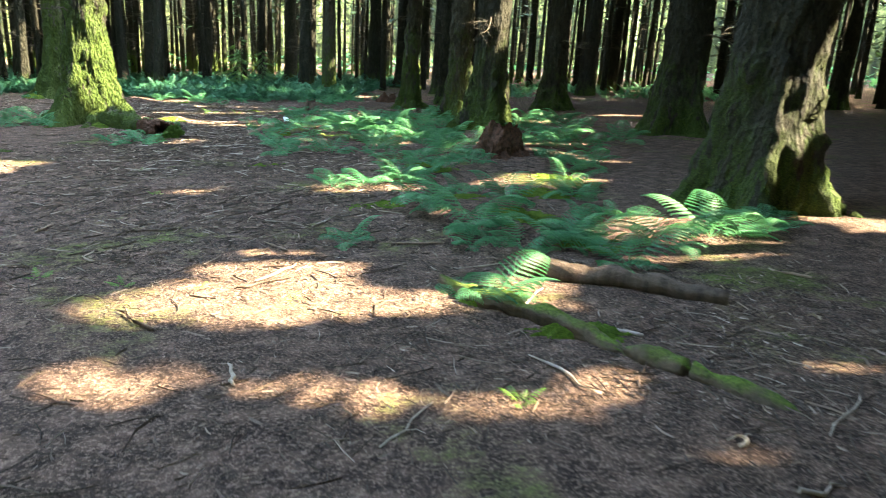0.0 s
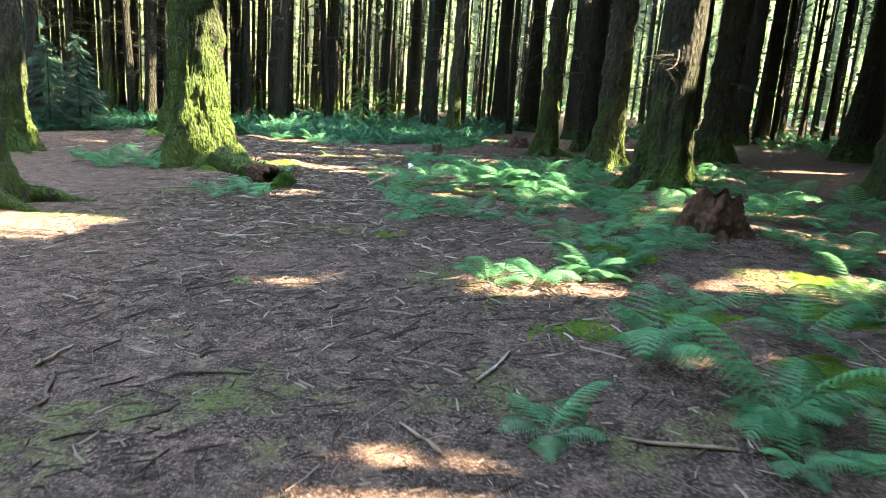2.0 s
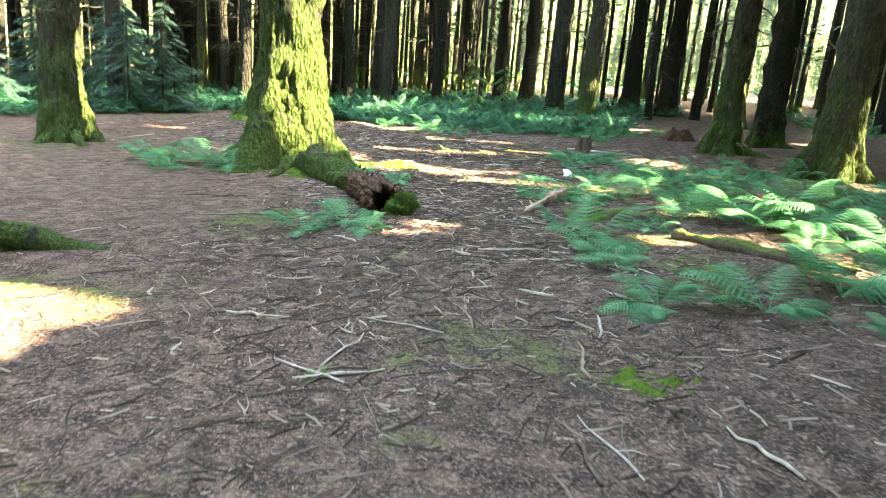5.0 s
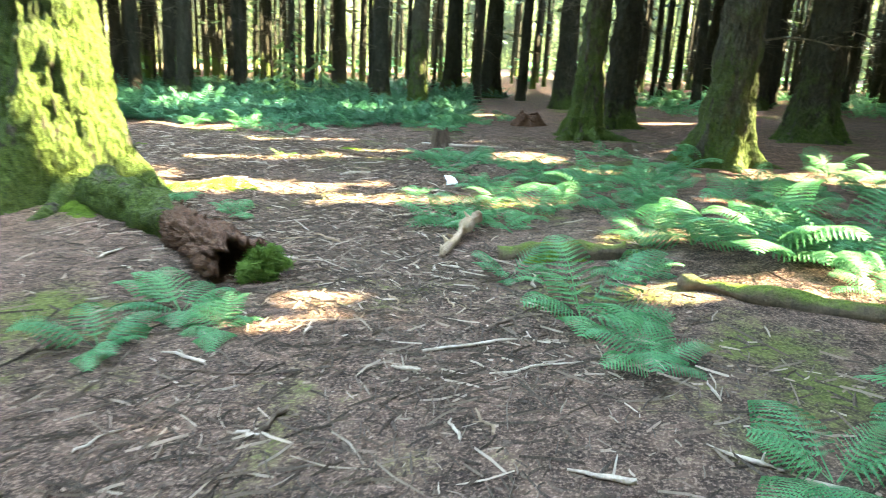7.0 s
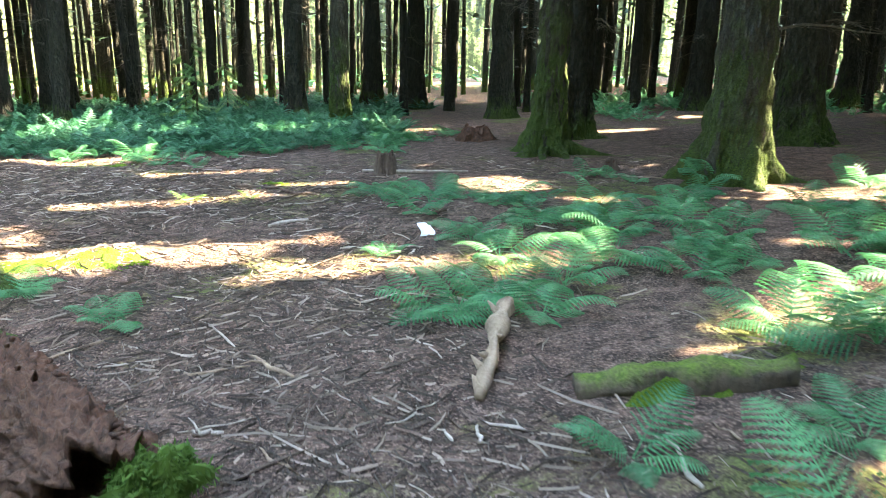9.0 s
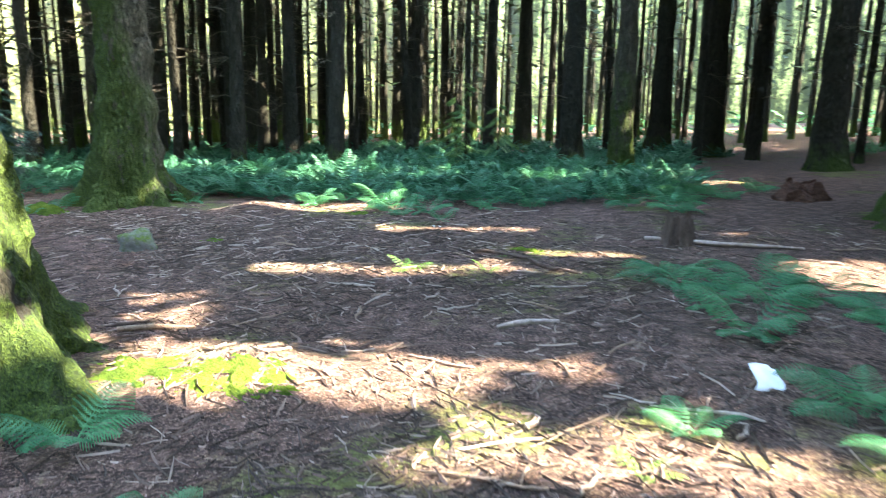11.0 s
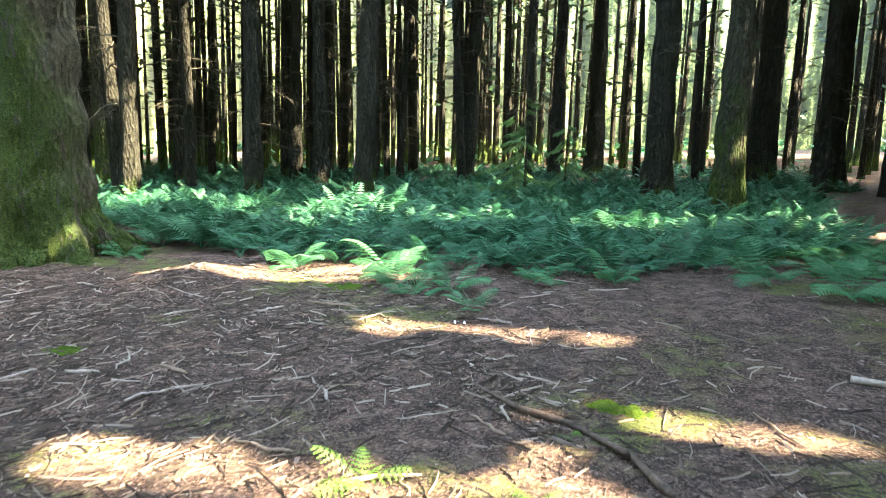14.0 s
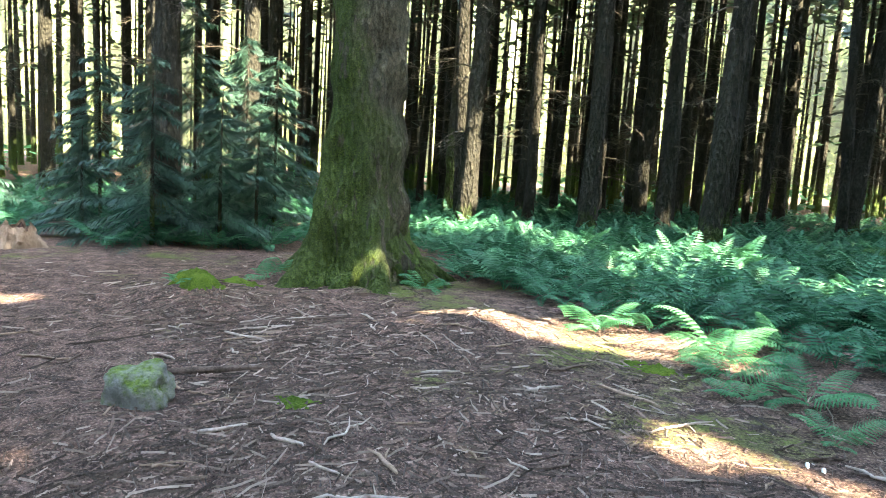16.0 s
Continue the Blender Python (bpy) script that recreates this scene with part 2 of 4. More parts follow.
BUMPS = [(-12, 18, -0.04), (-12, 23, 0.036), (-7.5, 8, -0.018), (-7.5, 13, -0.032), (-7.5, 18, -0.065), (-3, 3, -0.015),
         (-3, 8, -0.041), (-3, 13, -0.037), (-3, 18, -0.05), (-3, 23, -0.037), (1.5, 3, -0.026), (1.5, 8, 0.02),
         (1.5, 13, 0.038), (1.5, 18, -0.029), (1.5, 23, -0.017), (6, 8, 0.03), (6, 13, 0.023)]
# low rises: x, y, reach, height
HUMMOCKS = [(-6.3, 16.45, 0.42, 0.12), (0.75, 10.2, 1.1, 0.16), (1.1, 13.6, 1.5, 0.18), (-1.6, 13.3, 0.8, 0.12), (-11.9, 20.6, 0.5, 0.14),
            (-9.7, 22.1, 0.55, 0.12), (0.2, 6.5, 0.9, 0.08), (-3.3, 17.6, 0.9, 0.12), (-1.4, 16.2, 1.2, 0.12), (-0.3, 9.0, 1.0, 0.08)]


def ground_z(x, y):
    px, py = max(-45, min(45, x)), max(-30, min(60, y))
    z = -0.1905 + 0.029 * px - 0.0229 * (py - 12)
    for bx, by, v in BUMPS:
        z += v * math.exp(-((x - bx) ** 2 + (y - by) ** 2) / 25.9)
    for hx, hy, s, v in HUMMOCKS:
        d = ((x - hx) ** 2 + (y - hy) ** 2) / (s * s)
        if d < 9:
            z += v * math.exp(-d)
    return z + 0.035 * noise.noise((x * 0.9, y * 0.9, 0)) + 0.014 * noise.noise((x * 3.1, y * 3.1, 5))


def spread(lo, hi, step, far):
    """Even steps between lo and hi, ever wider ones out to far."""
    a, d, xs = hi, step, []
    while a < far:
        d *= 1.22
        a += d
        xs.append(a)
    inner = [lo + i * step for i in range(int((hi - lo) / step) + 1)]
    return [lo - (x - hi) for x in reversed(xs)] + inner + [x for x in xs]


def tube(points, radii, sides, seed=0.0, rough=0.0, cap=True, verts=None, faces=None, freq=6.0):
    """A bent, tapered, knobbly tube through the points, into the lists given."""
    verts, faces = ([] if verts is None else verts), ([] if faces is None else faces)
    start, n = len(verts), len(points)
    for i, (p, r) in enumerate(zip(points, radii)):
        a, b = Vector(points[max(0, i - 1)]), Vector(points[min(n - 1, i + 1)])
        d = (b - a).normalized() if (b - a).length > 1e-9 else Vector((0, 0, 1))
        u = d.orthogonal().normalized() if abs(d.z) < 0.9 else Vector((1, 0, 0))
        u = (u - d * u.dot(d)).normalized()
        v = d.cross(u)
        for k in range(sides):
            an = math.tau * k / sides
            q = Vector(p) + (u * math.cos(an) + v * math.sin(an)) * r
            if rough > 0.5:
                q += (u * math.cos(an) + v * math.sin(an)) * r * 0.22 * noise.noise(q * 26)
            if rough:
                q += (u * math.cos(an) + v * math.sin(an)) * r * rough * noise.noise(q * freq + Vector((seed, seed, 0)))
            verts.append(tuple(q))
    for i in range(n - 1):
        for k in range(sides):
            a, b = start + i * sides + k, start + i * sides + (k + 1) % sides
            faces.append((a, b, b + sides, a + sides))
    if cap:
        faces.append(tuple(start + k for k in reversed(range(sides))))
        faces.append(tuple(start + (n - 1) * sides + k for k in range(sides)))
    return verts, faces


# ---- ground ----
def build_ground():
    xs, ys = spread(-14, 6.5, 0.13, 320), spread(-3, 27, 0.13, 320)
    verts = [(x, y, ground_z(x, y)) for y in ys for x in xs]
    w = len(xs)
    faces = [(j * w + i, j * w + i + 1, (j + 1) * w + i + 1, (j + 1) * w + i) for j in range(len(ys) - 1) for i in range(w - 1)]
    tagged(new("ground", mesh_of("ground", verts, faces, SOIL)), "brown needle-strewn forest floor with patches of moss", "forest floor", kind="structure")


build_ground()


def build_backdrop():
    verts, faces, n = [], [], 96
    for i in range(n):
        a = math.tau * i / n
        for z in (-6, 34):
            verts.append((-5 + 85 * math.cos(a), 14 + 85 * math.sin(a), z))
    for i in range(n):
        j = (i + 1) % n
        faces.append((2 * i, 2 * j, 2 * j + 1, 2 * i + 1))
    tagged(new("backdrop", mesh_of("backdrop", verts, faces, DISTANCE)), "backdrop ring with far woodland brightness painted on and a faint glow", "distance", kind="structure")


build_backdrop()

# ---- canopy gaps: sun flecks on the ground (x, y, half length, half width) ----
GAPS_A = [(-1.15, 3.84, 1.05, 0.42), (-0.9, 4.7, 0.6, 0.14), (-1.2, 2.74, 0.8, 0.18), (-1.3, 1.95, 0.35, 0.08), (0.4, 2.65, 0.5, 0.16), (1.2, 3.2, 0.45, 0.12), (1.5, 4.9, 0.45, 0.16), (1.9, 3.0, 0.35, 0.14), (1.5, 5.8, 0.35, 0.2), (0.2, 6.2, 0.35, 0.2), (2.1, 5.5, 0.4, 0.22), (0.75, 4.42, 0.4, 0.14), (0.2, 5.2, 0.3, 0.16), (-4.5, 12.75, 0.35, 0.2), (-6.1, 8.78, 0.85, 0.8), (-2.6, 7.42, 0.46, 0.22), (-4.9, 10.9, 0.4, 0.12), (-0.9, 12.0, 0.5, 0.25), (0.6, 11.8, 0.5, 0.3), (1.9, 11.6, 0.6, 0.35),
          (1.25, 8.18, 0.62, 0.45), (-0.85, 7.66, 0.5, 0.45), (0.38, 3.85, 0.35, 0.22), (0.1, 2.5, 0.4, 0.1), (0.9, 7.9, 0.5, 0.2), (1.6, 10.2, 0.5, 0.25), (0.1, 9.9, 0.35, 0.2), (-2.08, 4.70, 0.26, 0.12), (-1.1, 4.92, 0.34, 0.18),
          (-2.65, 19.6, 0.5, 0.75), (-3.68, 7.98, 0.16, 0.08), (-6.4, 16.35, 0.48, 0.38),
          (-5.63, 16.5, 0.3, 0.24), (2.3, 4.95, 0.2, 0.1), (3.2, 5.3, 0.35, 0.14), (1.3, 2.25, 0.3, 0.12), (3.9, 6.0, 0.5, 0.3), (2.1, 9.6, 0.6, 0.2)]
GAPS_B = [(-4.67, 13.71, 0.44, 0.13), (-4.35, 12.3, 0.3, 0.22), (-4.9, 12.1, 0.25, 0.15), (-3.05, 13.51, 0.39, 0.25), (-1.9, 13.35, 0.7, 0.6),
          (0.11, 18.06, 0.45, 0.3), (-7.24, 21.3, 0.4, 0.26), (1.72, 17.76, 0.9, 0.8), (-4.65, 15.8, 0.75, 0.32), (-7.4, 19.0, 0.6, 0.2), (-6.55, 19.1, 0.7, 0.22), (-5.75, 19.22, 0.6, 0.2),
          (-6.13, 21.68, 0.7, 0.26), (-4.85, 22.1, 0.65, 0.22), (-4.35, 21.85, 0.4, 0.13), (-4.1, 25.2, 0.6, 0.2), (-4.6, 20.25, 0.4, 0.14), (-4.2, 26.6, 0.5, 0.3), (-5.52, 20.3, 0.35, 0.12), (-3.22, 21.97, 0.53, 0.3), (-3.0, 15.75, 0.45, 0.3), (-4.2, 16.3, 0.3, 0.12), (-7.15, 15.75, 0.3, 0.16), (-6.8, 15.95, 0.25, 0.12), (-4.75, 16.9, 0.2, 0.08),
          (-9.8, 21.98, 0.4, 0.4)]
GAPS_C = [(-4.68, 22.22, 0.36, 0.22), (-4.66, 20.24, 0.2, 0.12), (-8.95, 18.72, 0.3, 0.14), (-9.01, 22.39, 0.38, 0.2), (-7.33, 21.5, 0.36, 0.33),
          (-12.6, 19.2, 0.5, 0.2), (-9.09, 22.95, 0.4, 0.4), (-8.15, 23.1, 0.4, 0.5), (-7.67, 17.3, 0.12, 0.05), (-7.28, 17.65, 0.14, 0.05),
          (-7.6, 16.75, 0.12, 0.06), (-2.3, 22.5, 0.5, 0.3), (-1.7, 12.7, 0.8, 0.3), (-1.5, 14.45, 0.7, 0.35), (-2.6, 13.9, 0.5, 0.18), (-0.9, 15.6, 0.6, 0.22), (-1.8, 18.3, 0.5, 0.18), (-0.5, 20.9, 0.6, 0.18), (-6.4, 27.0, 0.8, 0.5), (-8.8, 26.2, 0.7, 0.5), (-11.0, 27.5, 0.8, 0.6), (-15.5, 27.5, 0.9, 0.6)]
GAPS_D = [(-20.0, 23.5, 1.5, 0.9), (-24.0, 26.0, 2.0, 1.4), (-16.0, 26.0, 1.0, 0.5), (-18.5, 19.5, 1.2, 0.8), (-22.0, 29.0, 1.5, 0.8), (-19.0, 33.5, 1.2, 0.7), (-14.0, 32.0, 1.0, 0.6), (-10.0, 34.0, 1.2, 0.7), (-3.5, 28.0, 1.0, 0.5), (1.5, 26.5, 0.9, 0.4), (5.0, 20.5, 0.9, 0.4)]
# small openings above the fern bed
rg = random.Random(61)
GAPS_F = [(rg.uniform(2, 15), rg.uniform(28.5, 42), rg.uniform(0.3, 0.9), rg.uniform(0.2, 0.45)) for _ in range(30)]
GAPS_E = [(rg.uniform(-20, -5), rg.uniform(23.8, 35), rg.uniform(0.15, 0.5), rg.uniform(0.08, 0.26)) for _ in range(38)]
# sunlit spots on trunks: x, y, height, half width, half height
GAPS_T = [(1.1, 13.3, 0.3, 0.25, 0.35), (0.75, 19.1, 0.25, 0.3, 0.35), (-0.85, 22.6, 0.2, 0.25, 0.3), (-7.45, 15.75, 1.5, 0.56, 0.65), (-7.3, 15.6, 0.75, 0.35, 0.4), (-7.4, 15.7, 2.4, 0.45, 0.6), (3.42, 6.7, 0.35, 0.3, 0.4), (3.3, 6.7, 1.1, 0.3, 0.5), (-11.6, 22.4, 0.25, 0.15, 0.3), (-1.05, 22.7, 0.6, 0.22, 0.7), (0.5, 19.2, 0.7, 0.25, 0.8), (0.95, 13.4, 0.8, 0.12, 0.8),
          (-7.0, 9.3, 0.5, 0.25, 0.4), (3.35, 6.8, 0.7, 0.32, 0.8), (-4.8, 30.3, 0.8, 0.2, 0.9), (-12.0, 15.9, 0.8, 0.3, 0.8), (-20.0, 31.0, 1.0, 0.4, 1.2), (-21.3, 25.6, 1.2, 0.4, 1.0), (-16.3, 28.2, 1.5, 0.3, 1.0)]


def sun_plane(p):
    """Across and up as the sun sees it."""
    sa, ca, se, ce = math.sin(SUN_AZ), math.cos(SUN_AZ), math.sin(SUN_EL), math.cos(SUN_EL)
    x, y, z = p[..., 0], p[..., 1], p[..., 2]
    return np.stack([-x * sa + y * ca, -(x * ca + y * sa) * se + z * ce], -1)


def gap_table():
    rows = []
    for x, y, a, b in GAPS_A + GAPS_B + GAPS_C + GAPS_D + GAPS_E + GAPS_F:
        u, v = sun_plane(np.array((x, y, ground_z(x, y))))
        rows.append((u, v, b, a * math.sin(SUN_EL)))
    for x, y, h, w, k in GAPS_T:
        u, v = sun_plane(np.array((x, y, ground_z(x, y) + h)))
        rows.append((u, v, w, k * math.cos(SUN_EL)))
    return np.array(rows)


GAPS = gap_table()


REACH = 0.15 + 0.1 * np.clip((GAPS[:, 2] - 0.05) / 0.25, 0, 1)


def in_gap(p):
    q = sun_plane(p)
    d = ((q[:, None, 0] - GAPS[None, :, 0]) / (GAPS[None, :, 2] + REACH)) ** 2 + ((q[:, None, 1] - GAPS[None, :, 1]) / (GAPS[None, :, 3] + REACH)) ** 2
    return (d < 1).any(1)


# ---- trees ----
rng = random.Random(11)


def trunk_mesh(r, height, sides, rings, seed, lean, flare, rise=1.0, rugged=0.0):
    """Tapered trunk with buttressed foot; z = 0 at the ground."""
    rd = random.Random(seed)
    lobes, ph, ph2 = rd.choice((4, 5, 5, 6)), rd.uniform(0, 6.28), rd.uniform(0, 6.28)
    verts, faces = [], []
    for i in range(rings):
        s = i / (rings - 1)
        h = -0.45 + (height + 0.45) * s ** 2.4
        base = r * max(0.12, 1.02 - 0.9 * max(0, h) / height)
        foot = math.exp(-max(h, -0.3) / ((0.30 + 0.5 * r) * rise))
        for k in range(sides):
            a = math.tau * k / sides
            lobe = max(0.0, math.cos(lobes * a + ph)) ** 1.4 * (0.7 + 0.3 * math.cos(a + ph2))
            rad = base + r * flare * foot * (0.28 + 0.9 * lobe)
            d = Vector((math.cos(a), math.sin(a), 0))
            q = d * rad + Vector((lean[0] * h, lean[1] * h, h))
            rad_n = 0.09 * noise.noise(q * 3.0 + Vector((seed, 0, 0))) + 0.06 * noise.noise(q * 9 + Vector((0, seed, 0)))
            if rugged and h < 5:
                crack = abs(noise.noise((d.x * 5 + seed, d.y * 5, h * 2.2)))
                rad_n += rugged * (0.07 * noise.noise(q * 17) + 0.035 * noise.noise(q * 38) - 0.11 * max(0.0, 0.16 - crack) / 0.16)
            q += d * rad_n * (0.4 + r)
            verts.append(tuple(q))
    for i in range(rings - 1):
        for k in range(sides):
            a, b = i * sides + k, i * sides + (k + 1) % sides
            faces.append((a, b, b + sides, a + sides))
    faces.append(tuple((rings - 1) * sides + k for k in range(sides)))
    return verts, faces


def root_mesh(x, y, ang, length, rad, seed, start=0.3):
    """A root that leaves the foot and dives into the ground; local to the tree's base."""
    rd, pts, radii = random.Random(seed), [], []
    bend, z0 = rd.uniform(-0.5, 0.5), ground_z(x, y)
    n = 12
    for i in range(n):
        s = i / (n - 1)
        d, a = start + length * s, ang + bend * s * s
        px, py = d * math.cos(a), d * math.sin(a)
        z = ground_z(x + px, y + py) - z0 + rad * (1.6 * (1 - s) ** 2.2 - 0.15 - 1.0 * s ** 3)
        pts.append((px, py, z))
        radii.append(rad * (1 - 0.72 * s) * (1.5 - 0.5 * min(1, s * 4)))
    return tube(pts, radii, 10, seed, 0.45, freq=5.0)


def branch_variants():
    out = []
    for k in range(5):
        rd, verts, faces = random.Random(90 + k), [], []
        length = rd.uniform(0.5, 1.5)
        pts = [(length * s, 0.12 * length * math.sin(3 * s + k), -0.16 * length * s * s + 0.04 * math.sin(7 * s)) for s in (0, 0.2, 0.4, 0.6, 0.8, 1)]
        tube(pts, [0.014 * (1 - 0.8 * s) + 0.003 for s in (0, 0.2, 0.4, 0.6, 0.8, 1)], 5, k, 0.3, False, verts, faces)
        for j in range(15):
            s = rd.uniform(0.12, 0.98)
            b, sd = Vector((length * s, 0, -0.16 * length * s * s)), rd.choice((-1, 1))
            e = b + Vector((rd.uniform(0.05, 0.3), sd * rd.uniform(0.08, 0.4), rd.uniform(-0.22, 0.08)))
            tube([tuple(b), tuple((b + e) / 2 + Vector((0, 0, 0.02))), tuple(e)], [0.005, 0.0035, 0.002], 4, j, 0, False, verts, faces)
        out.append(mesh_of("dead_branch", verts, faces, BRANCH))
    return out


BRANCHES = branch_variants()


def spray_arrays(centres, size, rd):
    """Drooping needle sprays: a zigzag fan of five leaflets at every centre."""
    n = len(centres)
    ang, tilt = rd.uniform(0, math.tau, n), rd.uniform(-0.7, 0.35, n)
    sz = size * rd.uniform(0.7, 1.3, n)
    d = np.stack([np.cos(ang) * np.cos(tilt), np.sin(ang) * np.cos(tilt), np.sin(tilt)], -1)
    side = np.stack([-np.sin(ang), np.cos(ang), rd.uniform(-0.5, 0.5, n)], -1)
    shape = [(0, 0), (0.25, 0.33), (0.42, 0.12), (0.6, 0.3), (0.72, 0.08), (1.05, 0.0), (0.7, -0.1), (0.62, -0.28), (0.4, -0.12), (0.22, -0.34)]
    pts = np.stack([centres + sz[:, None] * (d * (a - 0.5) + side * b) for a, b in shape], 1)
    base = np.arange(n)[:, None] * len(shape)
    faces = [tuple(int(v) for v in f) for f in (base + np.array((0, 1, 2, 8, 9)))]
    faces += [tuple(int(v) for v in f) for f in (base + np.array((2, 3, 4, 6, 7, 8)))]
    faces += [tuple(int(v) for v in f) for f in (base + np.array((4, 5, 6)))]
    return pts.reshape(-1, 3).tolist(), faces


def crown_mesh(x, y, height, low, radius, count, seed, carve=True):
    rd = np.random.RandomState(seed)
    s = rd.uniform(0, 1, count) ** 1.15
    reach = radius * (1.0 - 0.85 * s) * np.sqrt(rd.uniform(0.02, 1, count))
    a = rd.uniform(0, math.tau, count)
    p = np.stack([reach * np.cos(a), reach * np.sin(a), low + (height - low) * s - 0.16 * reach + rd.uniform(-0.5, 0.5, count)], -1)
    # crowns stay out of view; sprays are left out where sun flecks must land
    if carve:
        p = p[~in_gap(p + np.array((x, y, ground_z(x, y))))]
    verts, faces = spray_arrays(p, 0.95, rd)
    return mesh_of("crown", verts, faces, NEEDLE, False)


def tree(x, y, r, lean=(0, 0), mossy=False, roots=(), near=True, height=19.0, flare=0.85, branches=10, label="", rise=1.0, bark=None, rugged=0.35):
    seed = int(abs(x * 131 + y * 17) * 10) % 9973
    ob = empty("spruce_tree", pose(x, y, ground_z(x, y)))
    tagged(ob, label or ("tall spruce with a moss-covered foot and scaly bark" if mossy else "tall dark spruce trunk with dead lower branches"), "tree", "spruces of the wood")
    v, f = trunk_mesh(r, height, (120 if rugged > 0.5 else 72) if near else 20, (150 if rugged > 0.5 else 96) if near else 34, seed, lean, flare, rise, rugged)
    part("trunk", mesh_of("trunk", v, f, bark or (BARK_MOSSY if mossy else BARK)), ob, "bark with bright green moss" if mossy else "")
    for k, (ang, length, rad) in enumerate(roots):
        v, f = root_mesh(x, y, math.radians(ang), length, rad, seed + k, 0.75 * r)
        part("root", mesh_of("root", v, f, BARK_MOSSY), ob)
    rd = random.Random(seed)
    for k in range(branches):
        h, a = rd.uniform(1.7, 8.5), rd.uniform(0, math.tau)
        m = pose(lean[0] * h + 0.9 * r * math.cos(a), lean[1] * h + 0.9 * r * math.sin(a), h, 0, rd.uniform(-14, 20), math.degrees(a))
        part("dead_branch", rd.choice(BRANCHES), ob, "", m)
    # unseen crowns are thicker on the sun's side, to shade the path
    dense = -6 < x and y < 31
    part("crown", crown_mesh(x, y, height + 1.5, 8.5, 4.3 if dense else 3.0, 1600 if dense else 300, seed), ob, "dark green needle crown")
    return ob


# the mossy tree by the path, with the root that runs to the lit mound
tree(-7.9, 15.85, 0.46, (-0.01, 0.02), True, ((106, 1.75, 0.26), (72, 0.75, 0.17), (20, 0.6, 0.14), (-62, 1.5, 0.13), (-92, 1.7, 0.14), (-120, 1.2, 0.13), (170, 0.9, 0.12)), label="old spruce clad in bright green moss, spreading roots", flare=1.9, rise=1.3, bark=BARK_OLD, rugged=0.55)
tree(-7.55, 9.5, 0.44, (-0.03, 0.0), True, ((48, 1.5, 0.17), (0, 1.0, 0.15), (-40, 0.9, 0.14), (95, 0.9, 0.13)), label="mossy spruce with a long surface root", flare=1.3, rise=1.2)
tree(-12.12, 22.54, 0.43, (0.01, 0.01), True, ((-15, 0.9, 0.16), (28, 1.0, 0.2), (62, 1.1, 0.22), (-80, 0.7, 0.14), (-45, 0.6, 0.14), (200, 0.9, 0.14)), label="stout spruce with moss on its foot, beside ferns", flare=1.35, rise=1.1, bark=BARK_SIDE, rugged=0.22)
tree(2.95, 6.85, 0.42, (0.05, 0.02), True, ((-20, 0.9, 0.14), (200, 0.7, 0.14), (250, 0.8, 0.12)), label="stout mossy spruce beside fallen logs", flare=1.0, rise=1.2, bark=BARK_GREEN)
tree(-1.3, 22.75, 0.27, (0.02, 0.0), True, ((-20, 1.3, 0.11), (10, 1.2, 0.1), (-70, 0.9, 0.12), (-110, 0.8, 0.1), (200, 0.7, 0.1)), label="spruce with bright mossy foot and bare spreading roots", flare=1.3)
tree(0.19, 19.2, 0.32, (0.01, 0.0), True, ((-25, 0.9, 0.12), (200, 0.9, 0.12), (-80, 0.7, 0.12), (30, 0.7, 0.1)), label="spruce with a wide mossy foot", flare=1.5)
tree(0.68, 13.45, 0.30, (0.02, 0.0), False, ((200, 0.6, 0.11), (-40, 0.6, 0.1)), flare=1.5, bark=BARK_GREEN)
tree(4.4, 14.3, 0.42, (0.05, 0.0), False, ((200, 0.8, 0.13),), flare=1.2, bark=BARK_GREEN)
tree(-12.2, 15.9, 0.33, (0.0, 0.0), True, ((-30, 0.8, 0.12), (-90, 0.7, 0.1)))
tree(3.15, 22.9, 0.36, (0.03, 0.0), False, ((-60, 0.8, 0.12), (200, 0.8, 0.12)), flare=1.2, bark=BARK_GREEN)
tree(-0.16, 25.2, 0.33, (0.01, 0.0), False, ((-20, 0.7, 0.1),))
tree(7.7, 25.5, 0.42, (0.05, 0.0))
for x, y, r, lx, mossy in [(-6.45, 32.3, 0.36, 0.0, False), (-5.1, 30.3, 0.31, 0.01, True), (-0.52, 31.7, 0.40, 0.0, False), (-2.6, 38.6, 0.45, 0.01, False),
                           (6.1, 33.2, 0.42, 0.03, False), (10.8, 32.6, 0.42, 0.02, False), (-10.1, 46.0, 0.44, 0.0, False), (7.7, 42.8, 0.48, 0.02, False),
                           (-4.2, 39.7, 0.45, 0.0, False), (8.7, 40.0, 0.4, 0.02, False), (13.5, 25.5, 0.3, 0.03, False)]:
    tree(x, y, 0.84 * r, (lx, 0), mossy, (), False, branches=14)
